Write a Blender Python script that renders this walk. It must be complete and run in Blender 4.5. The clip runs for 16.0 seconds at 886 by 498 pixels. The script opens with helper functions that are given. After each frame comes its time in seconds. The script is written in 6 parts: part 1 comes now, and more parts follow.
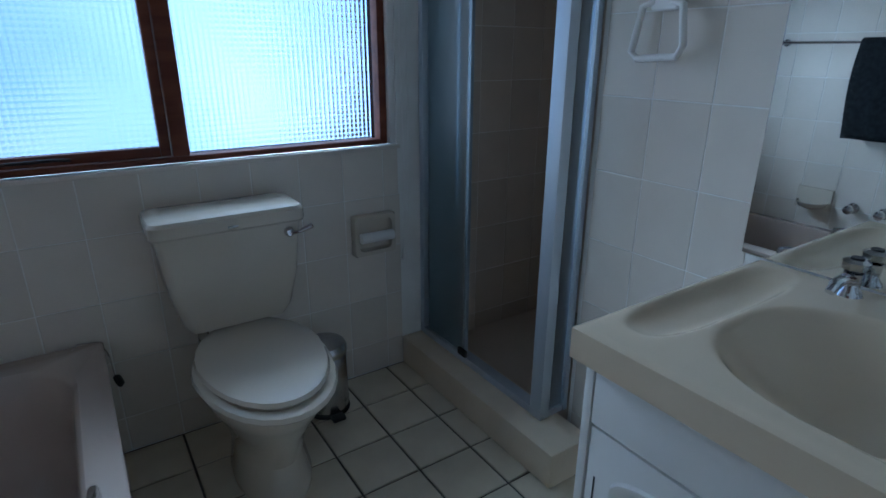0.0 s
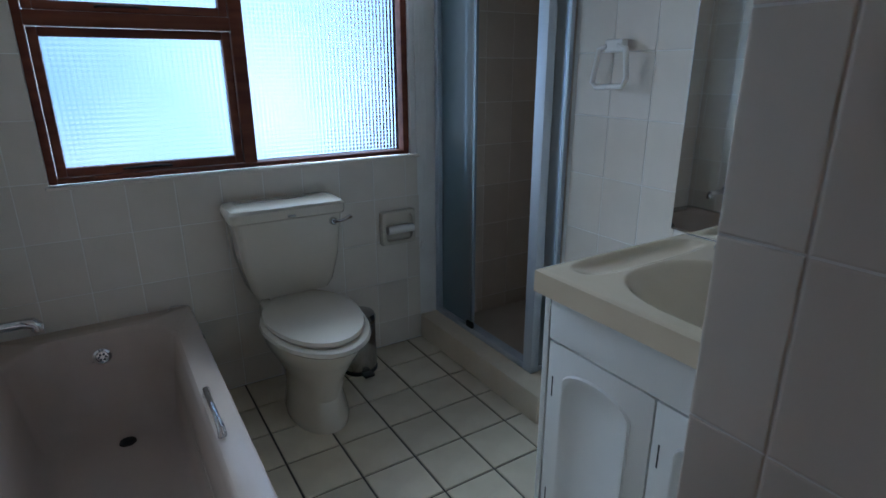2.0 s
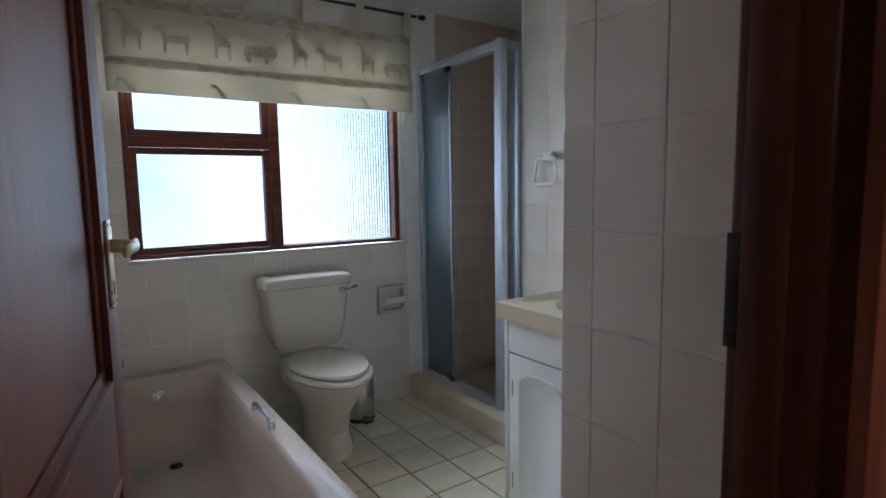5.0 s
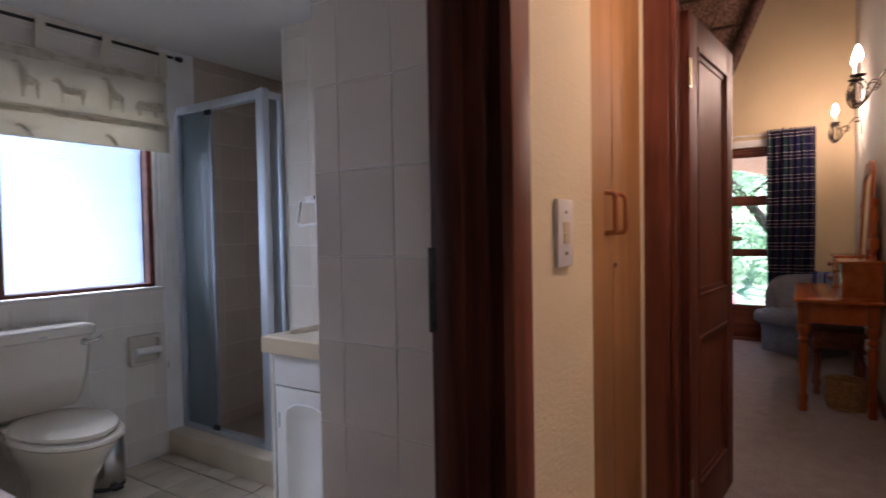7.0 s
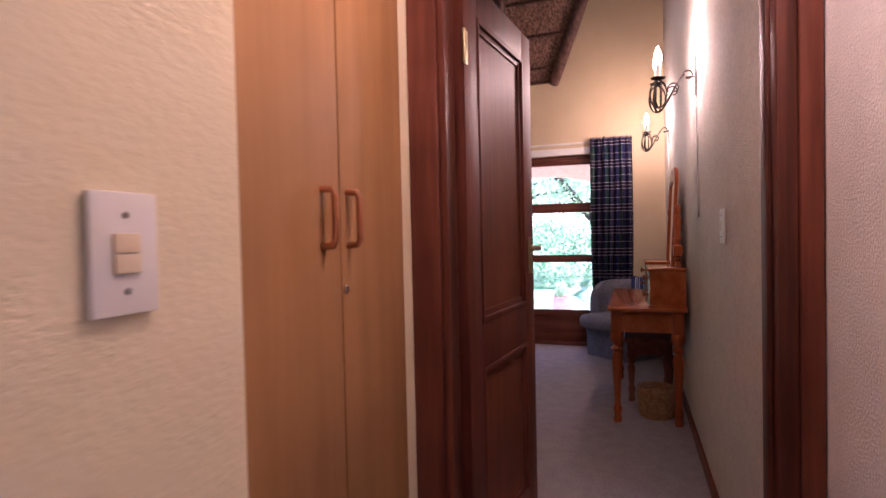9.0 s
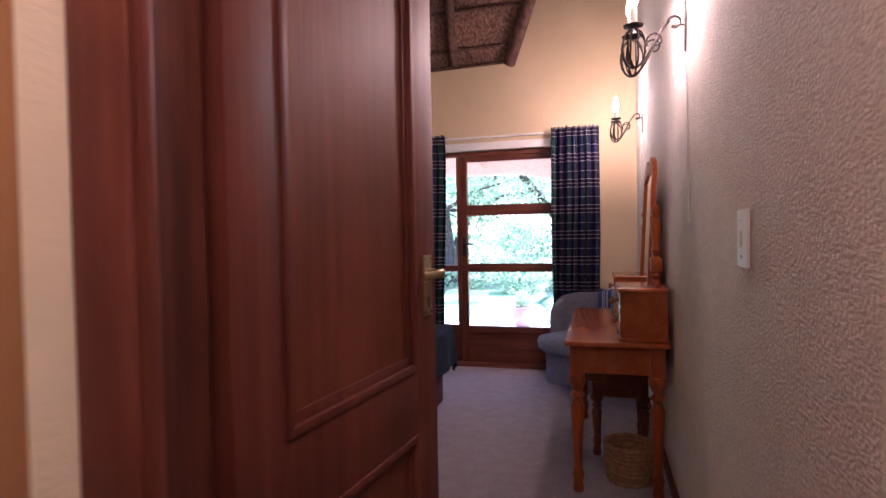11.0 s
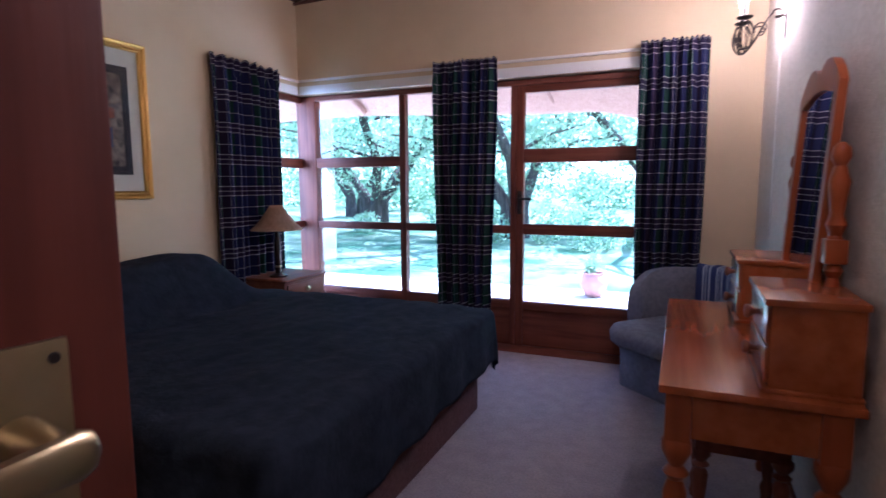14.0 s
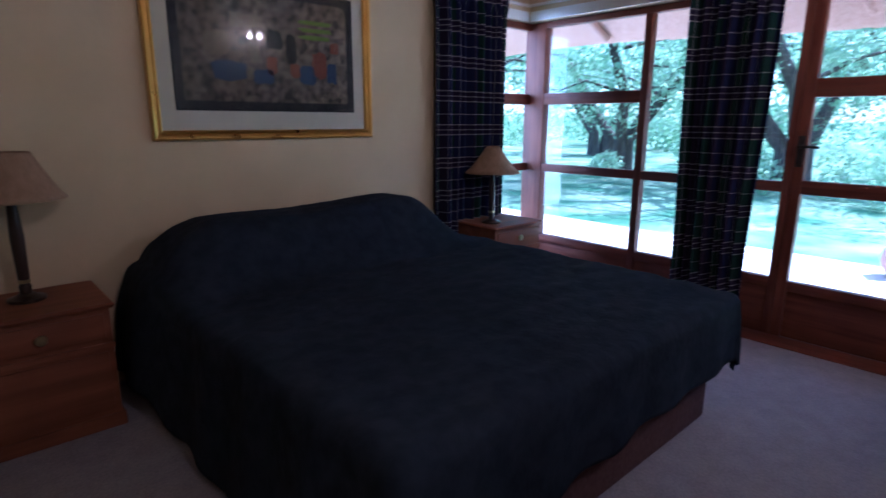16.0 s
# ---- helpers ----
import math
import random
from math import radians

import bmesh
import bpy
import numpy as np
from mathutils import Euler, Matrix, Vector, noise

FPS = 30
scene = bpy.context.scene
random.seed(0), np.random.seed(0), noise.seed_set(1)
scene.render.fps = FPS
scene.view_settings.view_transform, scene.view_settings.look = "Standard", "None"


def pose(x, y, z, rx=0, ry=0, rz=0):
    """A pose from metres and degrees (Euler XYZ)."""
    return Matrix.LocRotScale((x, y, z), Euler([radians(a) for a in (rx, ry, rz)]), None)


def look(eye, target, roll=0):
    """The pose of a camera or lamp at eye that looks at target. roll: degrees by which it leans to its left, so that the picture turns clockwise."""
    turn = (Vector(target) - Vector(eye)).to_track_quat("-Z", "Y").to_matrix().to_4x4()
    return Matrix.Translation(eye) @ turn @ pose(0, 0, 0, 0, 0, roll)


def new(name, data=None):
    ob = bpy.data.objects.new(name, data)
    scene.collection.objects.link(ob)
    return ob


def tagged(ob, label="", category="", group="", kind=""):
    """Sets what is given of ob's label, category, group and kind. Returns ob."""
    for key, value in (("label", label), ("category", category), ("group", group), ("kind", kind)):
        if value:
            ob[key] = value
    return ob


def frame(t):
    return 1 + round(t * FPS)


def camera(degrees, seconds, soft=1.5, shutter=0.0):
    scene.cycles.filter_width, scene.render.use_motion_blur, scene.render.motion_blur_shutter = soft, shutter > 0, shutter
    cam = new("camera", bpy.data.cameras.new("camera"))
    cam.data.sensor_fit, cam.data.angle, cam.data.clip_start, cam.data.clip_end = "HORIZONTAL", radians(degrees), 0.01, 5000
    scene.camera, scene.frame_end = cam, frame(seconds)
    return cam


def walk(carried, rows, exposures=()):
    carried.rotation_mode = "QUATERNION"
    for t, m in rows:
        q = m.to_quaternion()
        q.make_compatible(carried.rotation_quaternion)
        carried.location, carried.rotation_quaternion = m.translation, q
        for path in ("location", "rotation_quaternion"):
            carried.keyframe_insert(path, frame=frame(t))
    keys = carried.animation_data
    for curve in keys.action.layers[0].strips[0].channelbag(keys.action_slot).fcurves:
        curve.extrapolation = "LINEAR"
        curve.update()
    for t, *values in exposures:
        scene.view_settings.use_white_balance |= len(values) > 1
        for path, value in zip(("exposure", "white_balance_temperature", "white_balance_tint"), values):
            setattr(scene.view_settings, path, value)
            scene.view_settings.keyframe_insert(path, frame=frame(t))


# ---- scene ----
from mathutils.geometry import tessellate_polygon
cam = camera(77.2, 16.0, shutter=0.5)
PATH = [
    (0, (0.53, -0.459, 1.284), (1.576, 1.107, 0.614), 0.3),
    (0.5, (0.45, -0.56, 1.306), (1.497, 1.01, 0.642), 0.2),
    (1, (0.394, -0.654, 1.312), (1.423, 0.927, 0.648), 0.0),
    (1.5, (0.342, -0.77, 1.328), (1.354, 0.825, 0.669), -0.1),
    (2, (0.285, -0.886, 1.329), (1.287, 0.731, 0.713), -0.2),
    (2.5, (0.209, -0.983, 1.332), (1.209, 0.661, 0.785), -0.2),
    (3, (0.137, -1.099, 1.335), (1.128, 0.572, 0.862), -0.2),
    (3.2, (0.116, -1.15, 1.324), (1.102, 0.533, 0.882), -0.3),
    (5.3, (-0.144, -1.476, 1.263), (1.042, 0.124, 1.072), -0.5),
    (5.5, (-0.169, -1.502, 1.274), (1.085, 0.047, 1.092), -0.4),
    (6, (-0.217, -1.539, 1.254), (1.21, -0.144, 1.118), -0.6),
    (6.5, (-0.222, -1.569, 1.24), (1.34, -0.324, 1.149), -0.8),
    (7, (-0.211, -1.603, 1.227), (1.473, -0.526, 1.166), -1.0),
    (7.5, (-0.151, -1.647, 1.216), (1.627, -0.733, 1.165), -1.1),
    (8, (-0.012, -1.699, 1.219), (1.825, -0.91, 1.172), -1.3),
    (8.5, (0.203, -1.723, 1.218), (2.079, -1.031, 1.17), -1.3),
    (9, (0.411, -1.732, 1.233), (2.305, -1.09, 1.184), -1.3),
    (9.5, (0.641, -1.737, 1.244), (2.547, -1.134, 1.193), -1.2),
    (9.7, (0.742, -1.751, 1.244), (2.651, -1.157, 1.194), -1.3),
    (12, (1.858, -1.725, 1.278), (3.787, -1.202, 1.23), -0.7),
    (12.5, (2.08, -1.699, 1.266), (4.007, -1.166, 1.216), -0.6),
    (13, (2.237, -1.678, 1.262), (4.151, -1.109, 1.153), -0.5),
    (13.5, (2.391, -1.656, 1.281), (4.273, -1.007, 1.087), -0.3),
    (14, (2.52, -1.62, 1.291), (4.346, -0.838, 1.061), -0.3),
    (14.5, (2.619, -1.569, 1.298), (4.369, -0.639, 1.025), -0.0),
    (15, (2.725, -1.537, 1.308), (4.364, -0.438, 0.98), 0.1),
    (15.5, (2.845, -1.496, 1.285), (4.346, -0.23, 0.906), 0.3),
    (16, (2.985, -1.495, 1.318), (4.296, -0.052, 0.866), 0.3),
]
EXPOSE = [(0.0, 1.97, 4950, 11), (1.0, 1.98, 5050, 11), (2.0, 2.15, 5350, 13), (3.0, 2.3, 5450, 15), (5.5, 2.7, 6000, 20), (7.0, 2.7, 5950, 30), (8.5, 3.17, 5600, 45), (10.0, 3.1, 5400, 46), (12.0, 3.4, 5150, 43), (13.0, 3.2, 4900, 40), (14.0, 2.97, 4600, 34), (15.0, 2.76, 4520, 32), (16.0, 2.42, 4350, 28)]
walk(cam, [(t, look(eye, target, roll)) for t, eye, target, roll in PATH], EXPOSE)

# ---- world, sun and lamps ----
world = bpy.data.worlds.new("sky")
scene.world = world
world.use_nodes = True
wn = world.node_tree.nodes
sky = wn.new("ShaderNodeTexSky")
sky.sky_type, sky.sun_disc = "NISHITA", False
sky.sun_elevation, sky.sun_rotation = radians(62), radians(125)
world.node_tree.links.new(sky.outputs[0], wn["Background"].inputs[0])
wn["Background"].inputs[1].default_value = 0.15
sun = new("sun", bpy.data.lights.new("sun", "SUN"))
sun.data.energy, sun.data.angle, sun.data.color = 5.0, radians(0.5), (1.0, 0.95, 0.87)
sun.matrix_world = look((0, 0, 0), (-math.sin(radians(125)) * math.cos(radians(62)), -math.cos(radians(125)) * math.cos(radians(62)), -math.sin(radians(62))))


def bulb_light(name, at, watts, colour, radius):
    ob = new(name, bpy.data.lights.new(name, "POINT"))
    ob.data.energy, ob.data.color, ob.data.shadow_soft_size = watts, colour, radius
    ob.location = at
    return ob


WARM = (1.0, 0.72, 0.47)


# ---- materials ----
def material(name, colour, rough=0.6, metal=0.0, colour2=None, scale=8.0, detail=4.0, bump=0.0, bump_scale=60.0, stretch=(1, 1, 1), coat=0.0, rough_var=0.0, mottling=0.0, spec=0.5):
    """A principled material with colour variation at two scales and fine relief, in metres of the object's own space."""
    m = bpy.data.materials.new(name)
    m.use_nodes = True
    n, l = m.node_tree.nodes, m.node_tree.links
    b = n["Principled BSDF"]
    b.inputs["Roughness"].default_value, b.inputs["Metallic"].default_value = rough, metal
    b.inputs["Base Color"].default_value = (*colour, 1)
    b.inputs["Coat Weight"].default_value = coat
    b.inputs["Specular IOR Level"].default_value = spec
    tc = n.new("ShaderNodeTexCoord")
    mp = n.new("ShaderNodeMapping")
    mp.inputs["Scale"].default_value = stretch
    l.new(tc.outputs["Object"], mp.inputs[0])
    if colour2:
        t = n.new("ShaderNodeTexNoise")
        t.inputs["Scale"].default_value, t.inputs["Detail"].default_value = scale, detail
        l.new(mp.outputs[0], t.inputs["Vector"])
        r = n.new("ShaderNodeValToRGB")
        r.color_ramp.elements[0].position, r.color_ramp.elements[1].position = 0.35, 0.65
        r.color_ramp.elements[0].color, r.color_ramp.elements[1].color = (*colour, 1), (*colour2, 1)
        l.new(t.outputs[0], r.inputs[0])
        out = r.outputs[0]
        if mottling:
            t2 = n.new("ShaderNodeTexNoise")
            t2.inputs["Scale"].default_value, t2.inputs["Detail"].default_value = scale * 0.13, 2
            l.new(tc.outputs["Object"], t2.inputs["Vector"])
            mr = n.new("ShaderNodeMapRange")
            mr.inputs[1].default_value, mr.inputs[2].default_value, mr.inputs[3].default_value, mr.inputs[4].default_value = 0.3, 0.7, 1 - mottling, 1 + mottling * 0.3
            l.new(t2.outputs[0], mr.inputs[0])
            mx = n.new("ShaderNodeVectorMath")
            mx.operation = "SCALE"
            l.new(out, mx.inputs[0])
            l.new(mr.outputs[0], mx.inputs["Scale"])
            out = mx.outputs[0]
        l.new(out, b.inputs["Base Color"])
        if rough_var:
            mr = n.new("ShaderNodeMapRange")
            mr.inputs[3].default_value, mr.inputs[4].default_value = max(0.02, rough - rough_var), min(1, rough + rough_var)
            l.new(t.outputs[0], mr.inputs[0])
            l.new(mr.outputs[0], b.inputs["Roughness"])
    if bump:
        t = n.new("ShaderNodeTexNoise")
        t.inputs["Scale"].default_value, t.inputs["Detail"].default_value = bump_scale, 5
        l.new(mp.outputs[0], t.inputs["Vector"])
        bp = n.new("ShaderNodeBump")
        bp.inputs["Strength"].default_value, bp.inputs["Distance"].default_value = 1.0, bump
        l.new(t.outputs[0], bp.inputs["Height"])
        l.new(bp.outputs[0], b.inputs["Normal"])
    return m


def wood(name, dark, light, axis="z", rough=0.42, coat=0.06, scale=9.0, spread=0.5):
    """Stained wood: long streaks along the axis and fine pores."""
    s = {"x": (0.06, 1, 1), "y": (1, 0.06, 1), "z": (1, 1, 0.06)}[axis]
    m = material(name, dark, rough, 0, light, scale * 3, 6, 0.0006, 90, s, coat, 0.05, 0.25, 0.25)
    return m


def glowing(name, colour, power):
    m = bpy.data.materials.new(name)
    m.use_nodes = True
    b = m.node_tree.nodes["Principled BSDF"]
    b.inputs["Base Color"].default_value = (*colour, 1)
    b.inputs["Emission Color"].default_value, b.inputs["Emission Strength"].default_value = (*colour, 1), power
    return m


def glass(name, colour, rough=0.0, ior=1.45):
    m = bpy.data.materials.new(name)
    m.use_nodes = True
    b = m.node_tree.nodes["Principled BSDF"]
    b.inputs["Base Color"].default_value = (*colour, 1)
    b.inputs["Roughness"].default_value, b.inputs["IOR"].default_value, b.inputs["Transmission Weight"].default_value = rough, ior, 1.0
    return m


def clear_pane():
    """Thin window glass: straight through, with a faint gloss."""
    m = bpy.data.materials.new("window_glass")
    m.use_nodes = True
    n, l = m.node_tree.nodes, m.node_tree.links
    n.remove(n["Principled BSDF"])
    t, g, mix = n.new("ShaderNodeBsdfTransparent"), n.new("ShaderNodeBsdfGlossy"), n.new("ShaderNodeMixShader")
    t.inputs[0].default_value = (0.93, 0.97, 0.96, 1)
    g.inputs["Roughness"].default_value = 0.02
    mix.inputs[0].default_value = 0.035
    l.new(t.outputs[0], mix.inputs[1])
    l.new(g.outputs[0], mix.inputs[2])
    l.new(mix.outputs[0], n["Material Output"].inputs[0])
    return m


def pressed_glass():
    """Obscure glass pressed with small square lenses."""
    m = glass("obscure_glass", (0.105, 0.132, 0.17), 0.09, 1.35)
    n, l = m.node_tree.nodes, m.node_tree.links
    tc = n.new("ShaderNodeTexCoord")
    bump = n.new("ShaderNodeBump")
    bump.inputs["Distance"].default_value = 0.0052
    sep = n.new("ShaderNodeSeparateXYZ")
    l.new(tc.outputs["Object"], sep.inputs[0])
    waves = []
    for k in (0, 2):
        mul = n.new("ShaderNodeMath")
        mul.operation, mul.inputs[1].default_value = "MULTIPLY", 2 * math.pi / 0.017
        l.new(sep.outputs[k], mul.inputs[0])
        sn = n.new("ShaderNodeMath")
        sn.operation = "SINE"
        l.new(mul.outputs[0], sn.inputs[0])
        waves.append(sn)
    add = n.new("ShaderNodeMath")
    add.operation = "ADD"
    l.new(waves[0].outputs[0], add.inputs[0])
    l.new(waves[1].outputs[0], add.inputs[1])
    l.new(add.outputs[0], bump.inputs["Height"])
    l.new(bump.outputs[0], n["Principled BSDF"].inputs["Normal"])
    return m


def weave_stripes(m, uv, axis, lines, into, colour):
    """Lays stripes of a colour over a colour socket: lines are (period, start, width) along the cloth."""
    n, l = m.node_tree.nodes, m.node_tree.links
    for period, start, width in lines:
        a = n.new("ShaderNodeMath")
        a.operation, a.inputs[1].default_value = "ADD", 10 * period - start
        l.new(uv.outputs[axis], a.inputs[0])
        md = n.new("ShaderNodeMath")
        md.operation, md.inputs[1].default_value = "MODULO", period
        l.new(a.outputs[0], md.inputs[0])
        lt = n.new("ShaderNodeMath")
        lt.operation, lt.inputs[1].default_value = "LESS_THAN", width
        l.new(md.outputs[0], lt.inputs[0])
        mix = n.new("ShaderNodeMix")
        mix.data_type = "RGBA"
        l.new(lt.outputs[0], mix.inputs["Factor"])
        l.new(into, mix.inputs[6])
        mix.inputs[7].default_value = (*colour, 1)
        into = mix.outputs[2]
    return into


def plaid():
    m = material("plaid_cloth", (0.02, 0.022, 0.06), 0.9, bump=0.0008, bump_scale=700, spec=0.1)
    n, l = m.node_tree.nodes, m.node_tree.links
    tc, sep, base = n.new("ShaderNodeTexCoord"), n.new("ShaderNodeSeparateXYZ"), n.new("ShaderNodeRGB")
    l.new(tc.outputs["UV"], sep.inputs[0])
    base.outputs[0].default_value = (0.016, 0.019, 0.065, 1)
    c = base.outputs[0]
    c = weave_stripes(m, sep, 0, [(0.27, 0.02, 0.07)], c, (0.012, 0.035, 0.03))
    c = weave_stripes(m, sep, 0, [(0.27, 0.15, 0.05)], c, (0.02, 0.014, 0.035))
    c = weave_stripes(m, sep, 1, [(0.235, 0.02, 0.07)], c, (0.022, 0.016, 0.042))
    c = weave_stripes(m, sep, 0, [(0.19, 0.015, 0.0035), (0.19, 0.05, 0.003)], c, (0.2, 0.2, 0.22))
    c = weave_stripes(m, sep, 1, [(0.235, 0.02, 0.004), (0.235, 0.055, 0.0035), (0.235, 0.09, 0.004), (0.235, 0.165, 0.003)], c, (0.46, 0.44, 0.42))
    l.new(c, n["Principled BSDF"].inputs["Base Color"])
    return m


def striped_throw():
    m = material("striped_throw", (0.05, 0.07, 0.2), 0.9, bump=0.001, bump_scale=500, spec=0.1)
    n, l = m.node_tree.nodes, m.node_tree.links
    tc, sep, base = n.new("ShaderNodeTexCoord"), n.new("ShaderNodeSeparateXYZ"), n.new("ShaderNodeRGB")
    l.new(tc.outputs["UV"], sep.inputs[0])
    base.outputs[0].default_value = (0.045, 0.06, 0.17, 1)
    c = weave_stripes(m, sep, 0, [(0.11, 0.01, 0.014), (0.11, 0.04, 0.008), (0.11, 0.06, 0.012)], base.outputs[0], (0.45, 0.5, 0.6))
    l.new(c, n["Principled BSDF"].inputs["Base Color"])
    return m


def let_light_through(m, share):
    """Thin cloth that glows with the light behind it."""
    n, l = m.node_tree.nodes, m.node_tree.links
    b = n["Principled BSDF"]
    t, mix = n.new("ShaderNodeBsdfTranslucent"), n.new("ShaderNodeMixShader")
    mix.inputs[0].default_value = share
    l.new(b.inputs["Base Color"].links[0].from_socket, t.inputs[0])
    l.new(b.outputs[0], mix.inputs[1])
    l.new(t.outputs[0], mix.inputs[2])
    l.new(mix.outputs[0], n["Material Output"].inputs[0])


def leaf(name, dark, light):
    """Thin leaves that let half the sun through."""
    m = material(name, dark, 0.5, colour2=light, scale=0.7, detail=6)
    let_light_through(m, 0.58)
    return m


def piece_by_piece(m, low, high):
    """Gives each tile its own slight shade."""
    n, l = m.node_tree.nodes, m.node_tree.links
    b = n["Principled BSDF"]
    info, mr, mul = n.new("ShaderNodeObjectInfo"), n.new("ShaderNodeMapRange"), n.new("ShaderNodeVectorMath")
    mr.inputs[3].default_value, mr.inputs[4].default_value = low, high
    mul.operation = "SCALE"
    l.new(info.outputs["Random"], mr.inputs[0])
    l.new(b.inputs["Base Color"].links[0].from_socket, mul.inputs[0])
    l.new(mr.outputs[0], mul.inputs["Scale"])
    l.new(mul.outputs[0], b.inputs["Base Color"])


PLASTER = material("cream_plaster", (0.75, 0.655, 0.45), 0.75, colour2=(0.79, 0.69, 0.48), scale=3, bump=0.0014, bump_scale=85, stretch=(0.55, 0.55, 1.2), mottling=0.06)
ROUGHCAST = material("roughcast_plaster", (0.6, 0.55, 0.47), 0.85, colour2=(0.7, 0.65, 0.57), scale=60, detail=5, bump=0.0055, bump_scale=125, mottling=0.05, spec=0.12)
PALE_ROUGHCAST = material("white_roughcast", (0.83, 0.83, 0.85), 0.85, colour2=(0.86, 0.86, 0.88), scale=60, detail=5, bump=0.004, bump_scale=150, mottling=0.05, spec=0.15)
BED_WALL = material("bedroom_plaster", (0.61, 0.485, 0.3), 0.8, colour2=(0.65, 0.525, 0.335), scale=2.5, bump=0.001, bump_scale=30, mottling=0.07)
CEILING = material("ceiling_paint", (0.72, 0.7, 0.66), 0.8, colour2=(0.76, 0.74, 0.7), scale=2, mottling=0.05)
GROUT = material("wall_grout", (0.84, 0.83, 0.8), 0.85, colour2=(0.76, 0.74, 0.7), scale=6, bump=0.0006, bump_scale=200)
TILE = material("glazed_wall_tile", (0.72, 0.655, 0.57), 0.14, colour2=(0.755, 0.69, 0.605), scale=5, bump=0.0004, bump_scale=18, coat=0.3, mottling=0.04)
# wall tile with the shade inside the shower put into a darker colour
SHADED_SHOWER_TILE = material("shaded_shower_tile", (0.52, 0.43, 0.34), 0.3, colour2=(0.56, 0.465, 0.37), scale=5, bump=0.0004, bump_scale=18, mottling=0.06)
FLOOR_TILE = material("cream_floor_tile", (0.67, 0.585, 0.44), 0.24, colour2=(0.75, 0.665, 0.51), scale=7, bump=0.0006, bump_scale=40, mottling=0.08)
piece_by_piece(TILE, 0.95, 1.03)
piece_by_piece(SHADED_SHOWER_TILE, 0.94, 1.04)
piece_by_piece(FLOOR_TILE, 0.88, 1.05)
DARK_GROUT = material("dark_grout", (0.05, 0.045, 0.04), 0.9, colour2=(0.09, 0.08, 0.07), scale=20, bump=0.001, bump_scale=200)
# grout darkened to go with the shaded shower tile, so joints stay faint
SHADED_SHOWER_GROUT = material("shaded_shower_grout", (0.5, 0.42, 0.34), 0.85, colour2=(0.46, 0.38, 0.31), scale=6, bump=0.0006, bump_scale=200)
KERB = material("kerb_tile", (0.62, 0.52, 0.38), 0.3, colour2=(0.68, 0.58, 0.44), scale=6, bump=0.0005, bump_scale=40)
CERAMIC = material("cream_ceramic", (0.61, 0.55, 0.45), 0.1, colour2=(0.64, 0.58, 0.48), scale=3, coat=0.5, mottling=0.03)
BATH = material("beige_acrylic", (0.5, 0.405, 0.34), 0.14, colour2=(0.53, 0.435, 0.365), scale=3, coat=0.5, mottling=0.04)
MARBLE = material("cast_basin_top", (0.66, 0.55, 0.4), 0.1, colour2=(0.7, 0.59, 0.44), scale=4, coat=0.0, spec=0.28, mottling=0.03)
WHITE_PAINT = material("white_lacquer", (0.76, 0.76, 0.74), 0.35, colour2=(0.8, 0.8, 0.78), scale=4, bump=0.0003, bump_scale=60, mottling=0.04)
PLASTIC = material("white_plastic", (0.78, 0.76, 0.72), 0.3, colour2=(0.8, 0.78, 0.75), scale=9)
IVORY = material("ivory_plastic", (0.72, 0.6, 0.42), 0.35, colour2=(0.75, 0.63, 0.45), scale=9)
CHROME = material("chrome", (0.7, 0.7, 0.72), 0.08, 1.0, colour2=(0.62, 0.62, 0.64), scale=30, rough_var=0.04)
STEEL = material("brushed_steel", (0.5, 0.5, 0.5), 0.25, 1.0, colour2=(0.42, 0.42, 0.43), scale=20, stretch=(1, 1, 0.1), rough_var=0.06)
ALU = material("anodised_aluminium", (0.55, 0.6, 0.66), 0.4, 0.6, colour2=(0.5, 0.55, 0.62), scale=12, stretch=(1, 1, 0.1))
# darker, less metallic aluminium for the narrow sliding stiles
DARK_ALU = material("darker_aluminium", (0.3, 0.35, 0.4), 0.5, 0.3, colour2=(0.26, 0.31, 0.36), scale=12, stretch=(1, 1, 0.1))
BRASS = material("dull_brass", (0.5, 0.42, 0.24), 0.3, 1.0, colour2=(0.42, 0.35, 0.2), scale=25, rough_var=0.08)
IRON = material("wrought_iron", (0.035, 0.028, 0.026), 0.5, 0.7, colour2=(0.07, 0.055, 0.05), scale=40, bump=0.0008, bump_scale=120)
BLACK = material("black_rubber", (0.02, 0.02, 0.02), 0.6, colour2=(0.03, 0.03, 0.03), scale=20)
MERANTI = wood("dark_meranti", (0.13, 0.036, 0.021), (0.21, 0.066, 0.037), "z", 0.5, 0.0)
MERANTI_H = wood("dark_meranti_rail", (0.13, 0.036, 0.021), (0.21, 0.066, 0.037), "x", 0.5, 0.0)
MERANTI_Y = wood("dark_meranti_cross_rail", (0.13, 0.036, 0.021), (0.21, 0.066, 0.037), "y", 0.5, 0.0)
DOOR_STILE = wood("door_stile_wood", (0.088, 0.02, 0.011), (0.14, 0.036, 0.019), "z", 0.55, 0.0)
DOOR_PANEL = wood("door_panel_wood", (0.12, 0.03, 0.012), (0.165, 0.045, 0.019), "z", 0.55, 0.0)
JAMB = wood("dark_jamb_wood", (0.06, 0.018, 0.012), (0.14, 0.043, 0.025), "z", 0.5, 0.0)
CUPBOARD = wood("cupboard_veneer", (0.36, 0.18, 0.066), (0.43, 0.225, 0.09), "z", 0.6, 0.0, 5)
CUP_HANDLE = wood("cupboard_handle_wood", (0.36, 0.13, 0.05), (0.45, 0.18, 0.07), "z", 0.3, 0.3)
